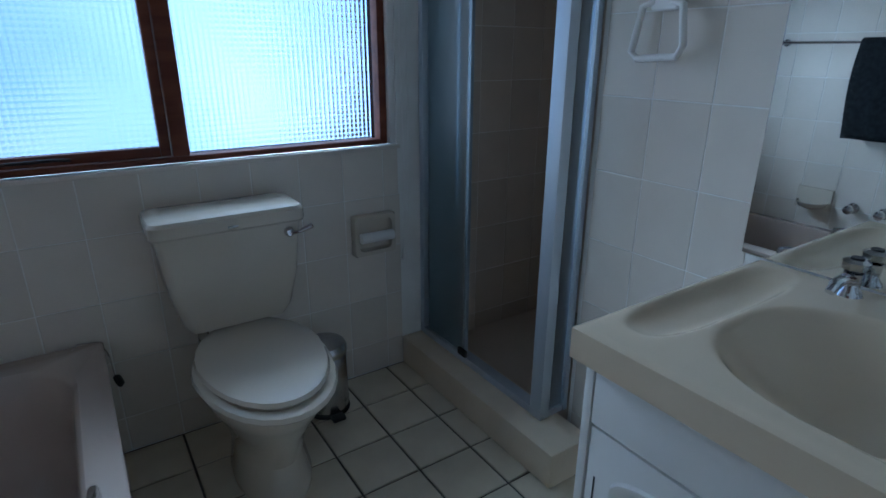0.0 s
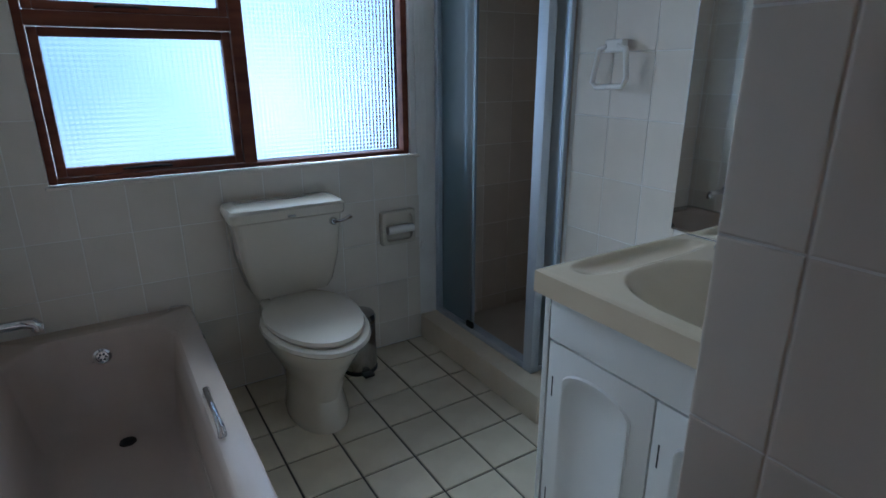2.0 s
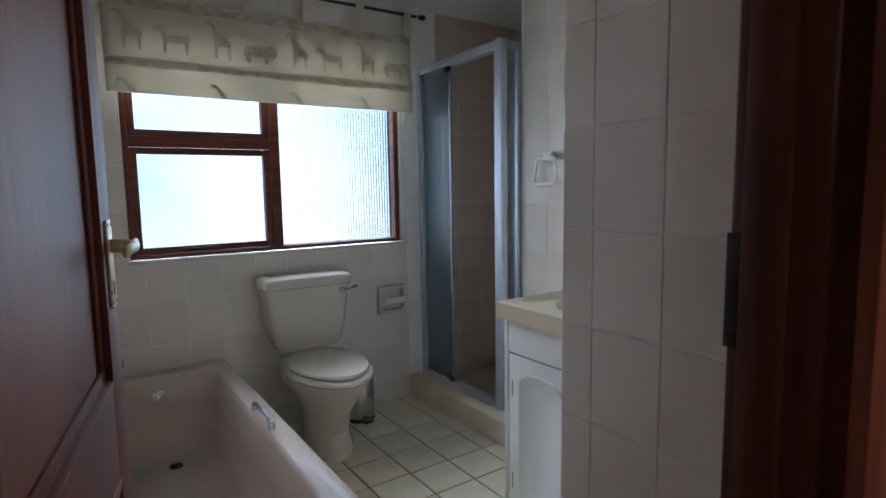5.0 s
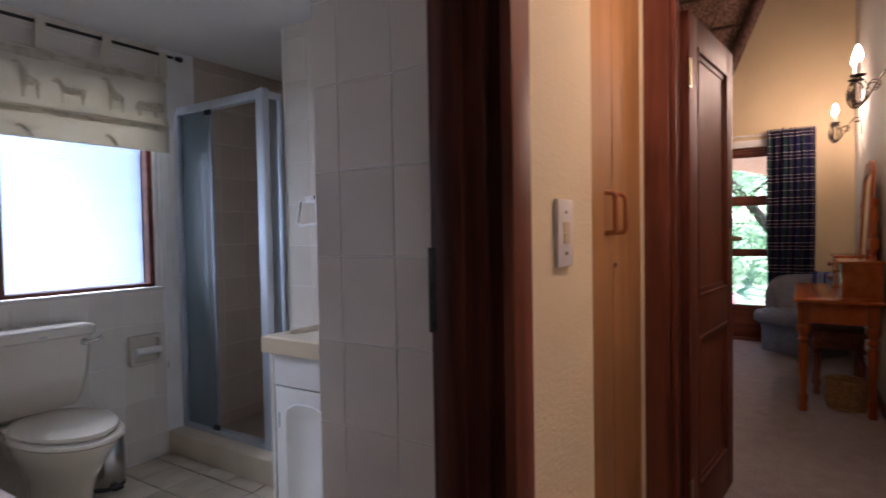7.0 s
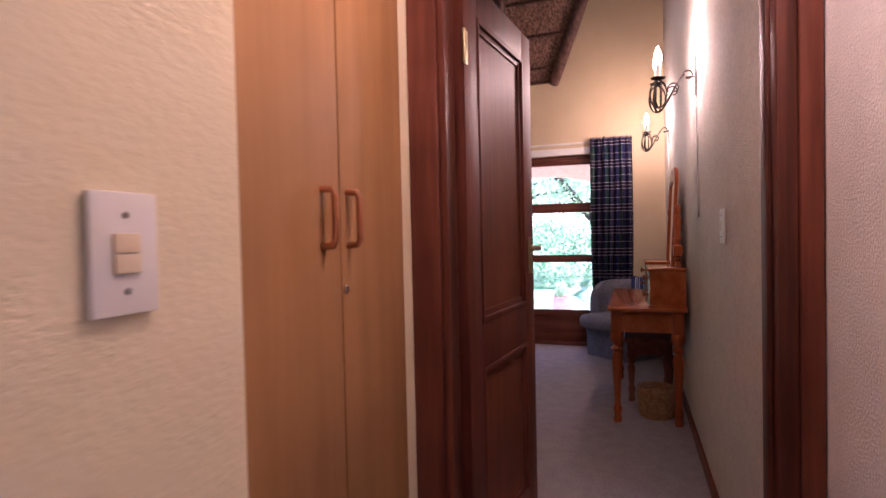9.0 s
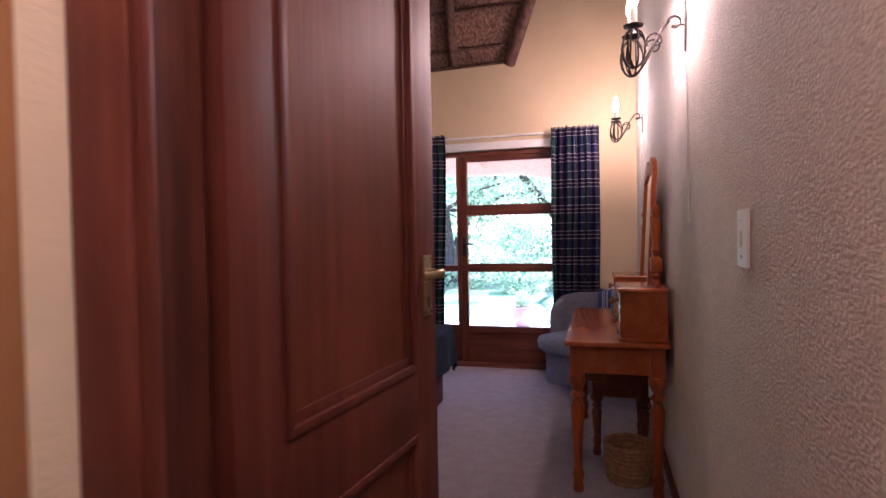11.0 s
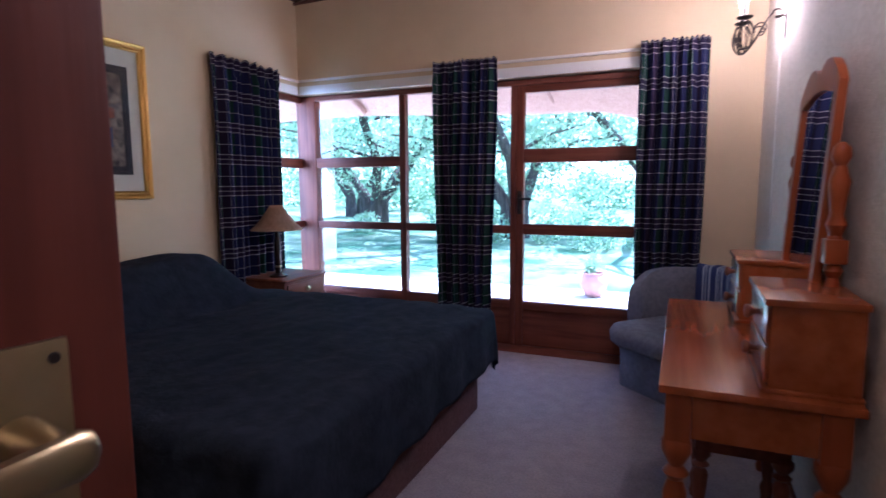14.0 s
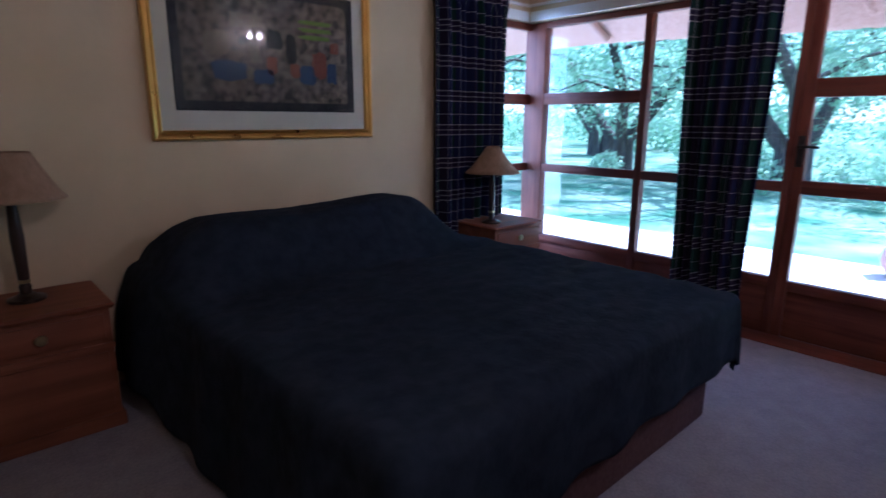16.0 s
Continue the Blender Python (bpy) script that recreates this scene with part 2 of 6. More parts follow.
PINE = wood("lacquered_pine", (0.29, 0.068, 0.012), (0.39, 0.11, 0.026), "x", 0.24, 0.2, 6)
PINE_V = wood("lacquered_pine_upright", (0.25, 0.053, 0.01), (0.34, 0.087, 0.02), "z", 0.3, 0.08, 6)
PINE_DARK = wood("nightstand_pine", (0.18, 0.058, 0.026), (0.26, 0.095, 0.043), "x", 0.55, 0.0, 6)
CARPET = material("grey_carpet", (0.325, 0.295, 0.325), 0.95, colour2=(0.4, 0.365, 0.395), scale=90, detail=6, bump=0.004, bump_scale=350, mottling=0.12, spec=0.1)
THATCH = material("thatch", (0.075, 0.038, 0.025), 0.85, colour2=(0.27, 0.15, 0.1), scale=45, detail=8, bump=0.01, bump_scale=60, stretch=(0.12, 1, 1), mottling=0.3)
POLE = wood("gum_pole", (0.06, 0.03, 0.022), (0.14, 0.075, 0.055), "x", 0.6, 0.0)
PLAID = plaid()
THROW = striped_throw()
BEDSPREAD = material("navy_bedspread", (0.017, 0.0225, 0.036), 0.95, colour2=(0.027, 0.035, 0.054), scale=14, bump=0.004, bump_scale=38, mottling=0.2, spec=0.08)
BED_BASE = material("brown_bed_base", (0.1, 0.05, 0.05), 0.9, colour2=(0.13, 0.07, 0.065), scale=60, bump=0.0012, bump_scale=400, mottling=0.1, spec=0.1)
UPHOLSTERY = material("blue_grey_velour", (0.16, 0.17, 0.22), 0.85, colour2=(0.21, 0.22, 0.27), scale=35, bump=0.0012, bump_scale=300, mottling=0.15, spec=0.15)
SHADE = material("pleated_shade", (0.27, 0.17, 0.1), 0.9, colour2=(0.33, 0.21, 0.13), scale=40, stretch=(1, 1, 0.1))
DARK_WOOD = wood("dark_turned_wood", (0.02, 0.012, 0.01), (0.05, 0.03, 0.022), "z", 0.35, 0.3)
TOWEL = material("charcoal_towel", (0.012, 0.014, 0.016), 0.95, colour2=(0.02, 0.023, 0.026), scale=50, bump=0.003, bump_scale=260, spec=0.1)
BLIND = material("printed_blind_cloth", (0.68, 0.62, 0.5), 0.9, colour2=(0.72, 0.665, 0.55), scale=6, bump=0.0006, bump_scale=350, mottling=0.08)
PRINT = material("faded_print", (0.47, 0.415, 0.315), 0.9, colour2=(0.6, 0.535, 0.42), scale=60, detail=8)
PRINT_BAND = material("faded_print_band", (0.46, 0.4, 0.29), 0.9, colour2=(0.64, 0.58, 0.45), scale=22, detail=8)
let_light_through(BLIND, 0.26)
let_light_through(PRINT, 0.26)
let_light_through(PRINT_BAND, 0.26)
GOLD = material("gilt_frame", (0.6, 0.36, 0.075), 0.3, 0.85, colour2=(0.7, 0.44, 0.1), scale=5, bump=0.0006, bump_scale=80, rough_var=0.08)
MAT_BOARD = material("mount_board", (0.62, 0.56, 0.48), 0.9, colour2=(0.65, 0.59, 0.5), scale=5)
WICKER = material("wicker", (0.2, 0.1, 0.045), 0.7, colour2=(0.3, 0.17, 0.08), scale=40, bump=0.003, bump_scale=120)
LAWN = material("lawn", (0.06, 0.14, 0.075), 0.95, colour2=(0.24, 0.31, 0.2), scale=0.9, detail=9, bump=0.03, bump_scale=30, mottling=0.35, spec=0.1)
PATIO = material("patio_screed", (0.56, 0.52, 0.46), 0.85, colour2=(0.56, 0.51, 0.44), scale=6, bump=0.001, bump_scale=60, mottling=0.08)
BARK = material("bark", (0.035, 0.028, 0.024), 0.9, colour2=(0.085, 0.07, 0.06), scale=14, stretch=(1, 1, 0.25), bump=0.02, bump_scale=20)
LEAF = leaf("leaf", (0.13, 0.25, 0.14), (0.28, 0.43, 0.25))
LEAF2 = leaf("pale_leaf", (0.19, 0.33, 0.2), (0.38, 0.52, 0.33))
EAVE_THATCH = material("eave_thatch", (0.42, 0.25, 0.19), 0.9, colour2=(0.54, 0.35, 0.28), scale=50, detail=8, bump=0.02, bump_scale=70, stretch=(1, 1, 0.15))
POT = material("pink_terracotta", (0.37, 0.19, 0.17), 0.7, colour2=(0.44, 0.25, 0.22), scale=12, bump=0.001, bump_scale=50)
MIRROR = material("silvered_mirror", (0.86, 0.89, 0.88), 0.015, 1.0)
PANE = clear_pane()
OBSCURE = pressed_glass()
SHOWER_GLASS = glass("ribbed_shower_glass", (0.66, 0.76, 0.82), 0.5, 1.12)
PICTURE_GLASS = clear_pane()
BULB = glowing("lit_bulb", (1.0, 0.74, 0.5), 30)


# ---- building blocks ----
def box(bm, lo, hi, bevel=0.0, seg=2, turn=None):
    r = bmesh.ops.create_cube(bm, size=1.0)
    vs = r["verts"]
    c = [(a + b) / 2 for a, b in zip(lo, hi)]
    d = [abs(b - a) for a, b in zip(lo, hi)]
    m = Matrix.Translation(c) @ (turn or Matrix()) @ Matrix.Diagonal((*d, 1))
    bmesh.ops.transform(bm, matrix=m, verts=vs)
    if bevel:
        es = list({e for v in vs for e in v.link_edges})
        bmesh.ops.bevel(bm, geom=es, offset=min(bevel, min(d) * 0.45), segments=seg, profile=0.6, affect="EDGES")
    return bm


def lathe(bm, profile, at=(0, 0, 0), seg=24, m=None, close=True):
    """Turns (radius, height) pairs round the vertical through at."""
    rings = []
    for r, z in profile:
        rings.append([bm.verts.new((r * math.cos(2 * math.pi * k / seg), r * math.sin(2 * math.pi * k / seg), z)) for k in range(seg)])
    skin(bm, rings, close)
    t = Matrix.Translation(at) @ (m or Matrix())
    for ring in rings:
        for v in ring:
            v.co = t @ v.co
    return bm


def skin(bm, rings, close=True):
    for a, b in zip(rings, rings[1:]):
        k = len(a)
        for i in range(k):
            bm.faces.new((a[i], a[(i + 1) % k], b[(i + 1) % k], b[i]))
    if close:
        bm.faces.new(list(reversed(rings[0])))
        bm.faces.new(rings[-1])


def loft(bm, rings, close=True):
    """Rings of equal counts of points, skinned one to the next."""
    skin(bm, [[bm.verts.new(p) for p in ring] for ring in rings], close)
    return bm


def tube(bm, pts, r, seg=8, radii=None):
    pts = [Vector(p) for p in pts]
    rings, side = [], None
    for i, p in enumerate(pts):
        d = (pts[min(i + 1, len(pts) - 1)] - pts[max(i - 1, 0)]).normalized()
        if side is None:
            side = d.orthogonal().normalized()
        side = (side - d * side.dot(d)).normalized()
        up = d.cross(side)
        rr = radii[i] if radii else r
        rings.append([p + rr * (math.cos(2 * math.pi * k / seg) * side + math.sin(2 * math.pi * k / seg) * up) for k in range(seg)])
    return loft(bm, rings)


def oval(cx, cy, z, a, b, n=28, front=0.0):
    """A ring like an egg, longer towards -y by the share front."""
    out = []
    for k in range(n):
        t = 2 * math.pi * k / n
        y = b * math.sin(t)
        out.append((cx + a * math.cos(t) * (1 - 0.12 * front * (1 if y < 0 else 0)), cy + (y * (1 + front) if y < 0 else y), z))
    return out


def round_rect(x0, y0, x1, y1, r, z, n=6):
    out = []
    for cx, cy, a0 in ((x1 - r, y1 - r, 0), (x0 + r, y1 - r, 90), (x0 + r, y0 + r, 180), (x1 - r, y0 + r, 270)):
        for k in range(n + 1):
            a = radians(a0 + 90 * k / n)
            out.append((cx + r * math.cos(a), cy + r * math.sin(a), z))
    return out


def sheet(bm, nu, nv, f, uv=None):
    """A grid of points f(u, v), u and v from 0 to 1, with cloth coordinates uv(u, v) where given."""
    g = [[bm.verts.new(f(i / nu, j / nv)) for j in range(nv + 1)] for i in range(nu + 1)]
    lay = bm.loops.layers.uv.verify() if uv else None
    for i in range(nu):
        for j in range(nv):
            fc = bm.faces.new((g[i][j], g[i + 1][j], g[i + 1][j + 1], g[i][j + 1]))
            if uv:
                for loop, (a, b) in zip(fc.loops, ((i, j), (i + 1, j), (i + 1, j + 1), (i, j + 1))):
                    loop[lay].uv = uv(a / nu, b / nv)
    return g


def finish(bm, smooth=None):
    bmesh.ops.recalc_face_normals(bm, faces=bm.faces[:])
    if smooth is not None:
        for f in bm.faces:
            f.smooth = True
        for e in bm.edges:
            if len(e.link_faces) == 2 and e.calc_face_angle(0) > radians(smooth):
                e.smooth = False


def part(name, bm, mat, parent=None, label="", smooth=35, kind=""):
    """Links a bmesh as one mesh object, under a thing or a part where given."""
    finish(bm, smooth)
    me = bpy.data.meshes.new(name)
    bm.to_mesh(me)
    bm.free()
    me.materials.append(mat)
    ob = new(name, me)
    ob.parent = parent
    return tagged(ob, label, kind=kind)


def B():
    return bmesh.new()


def thing(name, label, category, at=(0, 0, 0), turn=0, group=""):
    ob = new(name)
    ob.empty_display_size = 0.1
    ob.matrix_basis = pose(*at, 0, 0, turn)
    return tagged(ob, label, category, group)


def structure(name, bm, mat, label="", smooth=None):
    return part(name, bm, mat, None, label, smooth, "structure")


def walls(name, mat, boxes, label):
    bm = B()
    for lo, hi in boxes:
        box(bm, lo, hi)
    return structure(name, bm, mat, label)


tile_meshes = {}


def tiles(parent, origin, u, v, normal, size, tw, th, u0=0.0, v0=0.0, holes=(), joint=0.003, depth=0.0016, mat=None, name="tile"):
    """Lays tiles over a wall: origin its low corner, u and v its directions, size its extent, u0 and v0 where the first joint lies.
    Every tile is an object of its own; alike tiles share one mesh."""
    mat = mat or TILE
    u, v, nrm, o = Vector(u), Vector(v), Vector(normal), Vector(origin)
    rot = Matrix((u, v, nrm)).transposed().to_4x4()
    rects = []
    i0 = -1 if u0 > 0 else 0
    j0 = -1 if v0 > 0 else 0
    for i in range(i0, int(size[0] / tw) + 2):
        for j in range(j0, int(size[1] / th) + 2):
            a0, a1 = max(0, u0 + i * tw + joint / 2), min(size[0], u0 + (i + 1) * tw - joint / 2)
            b0, b1 = max(0, v0 + j * th + joint / 2), min(size[1], v0 + (j + 1) * th - joint / 2)
            if a1 - a0 < 0.008 or b1 - b0 < 0.008:
                continue
            todo = [(a0, b0, a1, b1)]
            for h in holes:
                nxt = []
                for r in todo:
                    if r[2] <= h[0] or r[0] >= h[2] or r[3] <= h[1] or r[1] >= h[3]:
                        nxt.append(r)
                        continue
                    for q in ((r[0], r[1], min(r[2], h[0]), r[3]), (max(r[0], h[2]), r[1], r[2], r[3]),
                              (max(r[0], h[0]), r[1], min(r[2], h[2]), min(r[3], h[1])), (max(r[0], h[0]), max(r[1], h[3]), min(r[2], h[2]), r[3])):
                        if q[2] - q[0] > 0.008 and q[3] - q[1] > 0.008:
                            nxt.append(q)
                todo = nxt
            rects += todo
    for a0, b0, a1, b1 in rects:
        w, h = round(a1 - a0, 3), round(b1 - b0, 3)
        key = (w, h, depth, mat.name)
        if key not in tile_meshes:
            e = min(0.0022, w * 0.2, h * 0.2)
            vs = [(x, y, z) for z, k in ((0, 0), (depth * 0.55, 0), (depth, e)) for x, y in ((-w / 2 + k, -h / 2 + k), (w / 2 - k, -h / 2 + k), (w / 2 - k, h / 2 - k), (-w / 2 + k, h / 2 - k))]
            fs = [(8, 9, 10, 11)] + [(4 * q + k, 4 * q + (k + 1) % 4, 4 * q + 4 + (k + 1) % 4, 4 * q + 4 + k) for q in (0, 1) for k in range(4)]
            me = bpy.data.meshes.new(name)
            me.from_pydata(vs, [], fs)
            me.materials.append(mat)
            tile_meshes[key] = me
        ob = new(name, tile_meshes[key])
        ob.matrix_basis = Matrix.Translation(o + u * ((a0 + a1) / 2) + v * ((b0 + b1) / 2)) @ rot
        ob.parent = parent


# ---- bathroom shell ----
wall_bn = walls("wall_bathroom_north", GROUT, [((-0.39, 1.42, -0.1), (0.125, 1.62, 2.6)), ((1.57, 1.42, -0.1), (2.7, 1.62, 2.6)), ((0.125, 1.42, -0.1), (1.57, 1.62, 0.935)), ((0.125, 1.42, 2.03), (1.57, 1.62, 2.6))], "cream tiled bathroom wall with a window")
wall_bw = walls("wall_bathroom_west", GROUT, [((-0.39, -0.75, -0.1), (-0.15, 1.42, 2.6)), ((-0.49, -1.06, -0.1), (-0.29, -0.75, 2.6))], "cream tiled wall beside the bath")
wall_be = walls("wall_bathroom_east", GROUT, [((1.79, -0.72, -0.1), (1.93, 0.645, 2.6))], "cream tiled wall behind the washbasin")
wall_niche = walls("wall_niche", GROUT, [((0.80, -0.72, -0.1), (1.79, -0.578, 2.6)), ((0.80, -1.08, -0.1), (0.90, -0.72, 2.6))], "tiled wall stub beside the bathroom door")
wall_sh = walls("wall_shower", SHADED_SHOWER_GROUT, [((1.93, 0.50, -0.1), (2.6, 0.645, 2.6)), ((2.5, 0.645, -0.1), (2.6, 1.42, 2.6))], "tiled inner walls of the shower")
floor_b = walls("floor_bathroom", DARK_GROUT, [((-0.49, -1.12, -0.1), (2.6, 1.42, -0.006))], "cream tiled floor with dark joints")
walls("ceiling_bathroom", CEILING, [((-0.49, -1.12, 2.29), (2.6, 1.42, 2.4))], "plain painted bathroom ceiling")
TW, TH = 0.165, 0.209
tiles(wall_bn, (-0.15, 1.42, 0), (1, 0, 0), (0, 0, 1), (0, -1, 0), (1.725, 2.29), TW, TH, 0.005, 0.127, [(0.275, 0.935, 1.72, 2.03)])
tiles(wall_be, (1.79, 0.635, 0), (0, -1, 0), (0, 0, 1), (-1, 0, 0), (1.27, 2.29), TW, TH, 0.005, 0.127, [(0.475, 0, 1.275, 1.9)])
tiles(wall_niche, (0.80, -0.578, 0), (0, -1, 0), (0, 0, 1), (-1, 0, 0), (0.50, 2.29), TW, TH, 0.085, 0.127)
tiles(wall_niche, (1.78, -0.578, 0), (-1, 0, 0), (0, 0, 1), (0, 1, 0), (0.98, 2.29), TW, TH, 0, 0.127, [(0, 0, 0.56, 1.9)])
tiles(wall_bw, (-0.15, -0.3, 0), (0, 1, 0), (0, 0, 1), (1, 0, 0), (1.716, 2.29), TW, TH, 0.03, 0.127, [(0, 0, 1.72, 0.39)])
tiles(wall_sh, (2.5, 1.42, 0), (0, -1, 0), (0, 0, 1), (-1, 0, 0), (0.775, 2.29), TW, TH, 0, 0.127, joint=0.0022, mat=SHADED_SHOWER_TILE)
tiles(wall_sh, (1.80, 0.645, 0), (1, 0, 0), (0, 0, 1), (0, 1, 0), (0.695, 2.29), TW, TH, 0, 0.127, joint=0.0022, mat=SHADED_SHOWER_TILE)
tiles(wall_bn, (1.80, 1.42, 0), (1, 0, 0), (0, 0, 1), (0, -1, 0), (0.695, 2.29), TW, TH, 0, 0.127, joint=0.0022, mat=SHADED_SHOWER_TILE)
tiles(floor_b, (0.46, -1.1, -0.006), (1, 0, 0), (0, 1, 0), (0, 0, 1), (1.33, 2.51), 0.2035, 0.2045, 0.011, 0.059, joint=0.0075, depth=0.006, mat=FLOOR_TILE, name="floor_tile")
tiles(floor_b, (-0.29, -1.1, -0.006), (1, 0, 0), (0, 1, 0), (0, 0, 1), (0.748, 0.85), 0.2035, 0.2045, 0.137, 0.037, joint=0.0075, depth=0.006, mat=FLOOR_TILE, name="floor_tile")
bm = B()
box(bm, (1.572, 0.50, 0), (1.745, 1.414, 0.1255), 0.008)
structure("shower_kerb", bm, KERB, "cream tiled kerb in front of the shower", 35)
walls("shower_tray", SHADED_SHOWER_TILE, [((1.745, 0.65, -0.006), (2.49, 1.41, 0.05))], "shower floor")

# ---- corridor shell ----
walls("wall_corridor_north", PLASTER, [((-1.8, -1.195, -0.1), (-0.295, -1.06, 2.6)), ((0.672, -1.195, -0.1), (1.08, -1.09, 2.6)), ((-0.295, -1.195, 2.12), (0.672, -1.06, 2.6)),
                                       ((1.85, -1.126, -0.1), (1.93, -0.75, 2.6)), ((1.08, -1.195, 2.36), (1.85, -0.75, 2.6))], "cream plastered corridor wall")
walls("wall_corridor_south", PALE_ROUGHCAST, [((-1.8, -2.36, -0.1), (1.93, -2.16, 2.6))], "white roughcast corridor wall")
walls("wall_corridor_west", PLASTER, [((-1.9, -2.36, -0.1), (-1.8, -1.06, 2.6))], "cream plastered end wall of the corridor")
walls("ceiling_corridor", CEILING, [((-1.8, -2.16, 2.4), (1.93, -1.1, 2.6))], "plain corridor ceiling")
walls("floor_corridor", CARPET, [((-1.8, -2.3, -0.1), (2.0, -1.121, 0.0))], "grey carpet in the corridor")

# ---- bedroom shell ----
walls("floor_bedroom", CARPET, [((2.0, -2.3, -0.1), (6.79, 1.6, 0.0))], "grey wall-to-wall carpet")
walls("wall_bedroom_south", ROUGHCAST, [((1.935, -2.3, -0.1), (6.93, -2.08, 6.6))], "roughcast wall with two sconces")
walls("wall_bedroom_east", BED_WALL, [((6.68, -2.08, 2.09), (6.93, 1.56, 6.6)), ((6.68, -2.08, -0.1), (6.93, -1.68, 2.09))], "cream plastered wall above the wide window")
walls("wall_bedroom_north", BED_WALL, [((2.65, 1.56, -0.1), (5.95, 1.78, 6.6)), ((5.95, 1.56, 2.09), (6.93, 1.78, 6.6)), ((5.95, 1.58, -0.1), (6.74, 1.78, 0.30))], "cream plastered wall behind the bed")
walls("wall_bedroom_west", BED_WALL, [((2.55, -1.0, -0.1), (2.65, 1.78, 6.6)), ((1.935, -1.1, -0.1), (2.65, -1.0, 6.6)), ((1.935, -2.08, 2.14), (2.05, -1.1, 6.6))], "cream plastered wall by the door")
bm = B()
box(bm, (2.08, -2.08, 0), (6.68, -2.066, 0.075), 0.003)
structure("baseboard", bm, MERANTI_H, "dark wooden skirting board", 35)


# thatched roof over the bedroom, with poles and battens below
def slope_sheet(name, quad, label):
    """A sagging, bristly sheet of thatch over four corners."""
    a, b, c, d = (Vector(q) for q in quad)
    bm = B()

    def f(u, v):
        p = a.lerp(b, u).lerp(d.lerp(c, u), v)
        return p + Vector((0, 0, 0.03 * noise.noise(p * 3.1)))
    sheet(bm, 26, 26, f)
    ob = structure(name, bm, THATCH, label, 60)
    so = ob.modifiers.new("thickness", "SOLIDIFY")
    so.thickness, so.offset = 0.2, 1.0
    return ob


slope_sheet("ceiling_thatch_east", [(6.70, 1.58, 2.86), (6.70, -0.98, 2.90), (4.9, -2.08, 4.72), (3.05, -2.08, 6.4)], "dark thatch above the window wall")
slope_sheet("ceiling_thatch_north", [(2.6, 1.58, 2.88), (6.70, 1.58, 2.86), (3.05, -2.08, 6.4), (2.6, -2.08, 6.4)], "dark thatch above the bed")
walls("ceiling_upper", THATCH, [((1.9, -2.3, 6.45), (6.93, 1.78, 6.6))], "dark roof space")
bm = B()
for y in (1.1, 0.33, -0.42):
    tube(bm, [(6.6, y, 2.88 + (1.58 - y) * 0.016), (4.2, y - 0.4, 5.2)], 0.042, 10)
tube(bm, [(6.64, -0.95, 2.88), (4.95, -1.98, 4.6)], 0.06, 10)
structure("roof_poles", bm, POLE, "round roof poles", 60)
bm = B()
tube(bm, [(6.665, 1.56, 2.865), (6.665, -0.96, 2.905)], 0.014, 8)
for k in range(7):
    s = 0.14 + 0.26 * k
    tube(bm, [(6.68 - s, 1.58 - 0.9 * s, 2.87 + s), (6.68 - s, -0.95 - 0.6 * s, 2.885 + s)], 0.016, 8)
structure("roof_battens", bm, POLE, "thin roof battens", 60)


# ---- windows ----
def window_group(name, label):
    return tagged(new(name), label, "window", kind="structure")


win = window_group("window_1", "brown timber bathroom window with obscure glass")
bm = B()
fy0, fy1 = 1.44, 1.515
for lo, hi in (((0.126, fy0, 0.951), (0.152, fy1, 2.02)), ((1.510, fy0, 0.951), (1.54, fy1, 2.02)), ((0.152, fy0, 0.951), (1.510, fy1, 0.970)), ((0.152, fy0, 1.98), (1.510, fy1, 2.02)), ((0.788, fy0, 0.970), (0.838, fy1, 1.98)), ((0.152, fy0, 1.468), (0.788, fy1, 1.516))):
    box(bm, lo, hi, 0.004)
part("window_frame", bm, MERANTI_H, win, "dark varnished timber frame")
for lo, hi in (((0.154, 1.452, 0.972), (0.786, 1.485, 1.466)), ((0.154, 1.452, 1.518), (0.786, 1.485, 1.978))):
    bm = B()
    w = 0.03
    for a, b in ((lo, (lo[0] + w, hi[1], hi[2])), ((hi[0] - w, lo[1], lo[2]), hi), ((lo[0] + w, lo[1], lo[2]), (hi[0] - w, hi[1], lo[2] + w)), ((lo[0] + w, lo[1], hi[2] - w), (hi[0] - w, hi[1], hi[2]))):
        box(bm, a, b, 0.004)
    sash = part("sash", bm, MERANTI_H, win, "dark timber opening light")
    bm = B()
    box(bm, (lo[0] + w, 1.466, lo[2] + w), (hi[0] - w, 1.470, hi[2] - w))
    pane = part("pane", bm, OBSCURE, sash, "obscure pressed glass", None)
    pane.visible_shadow = False
    bm = B()
    zc = lo[2] + w / 2
    tube(bm, [(0.36, 1.446, zc), (0.37, 1.436, zc + 0.002), (0.48, 1.434, zc + 0.004), (0.52, 1.44, zc)], 0.005, 8)
    part("window_stay", bm, IRON, sash, "dark metal window stay")
bm = B()
box(bm, (0.838, 1.486, 0.970), (1.510, 1.490, 1.98))
pane = part("pane", bm, OBSCURE, win, "obscure pressed glass", None)
pane.visible_shadow = False
bm = B()
box(bm, (0.115, 1.405, 0.934), (1.578, 1.46, 0.950), 0.005)
part("window_sill", bm, TILE, win, "white tiled window sill")
bm = B()
box(bm, (1.542, 1.425, 0.952), (1.569, 1.50, 2.02), 0.002)
part("reveal", bm, GROUT, win, "white painted reveal")
bm = B()
box(bm, (1.537, 1.425, 1.32), (1.545, 1.44, 1.38), 0.003)
part("catch", bm, PLASTIC, win, "small pale catch")

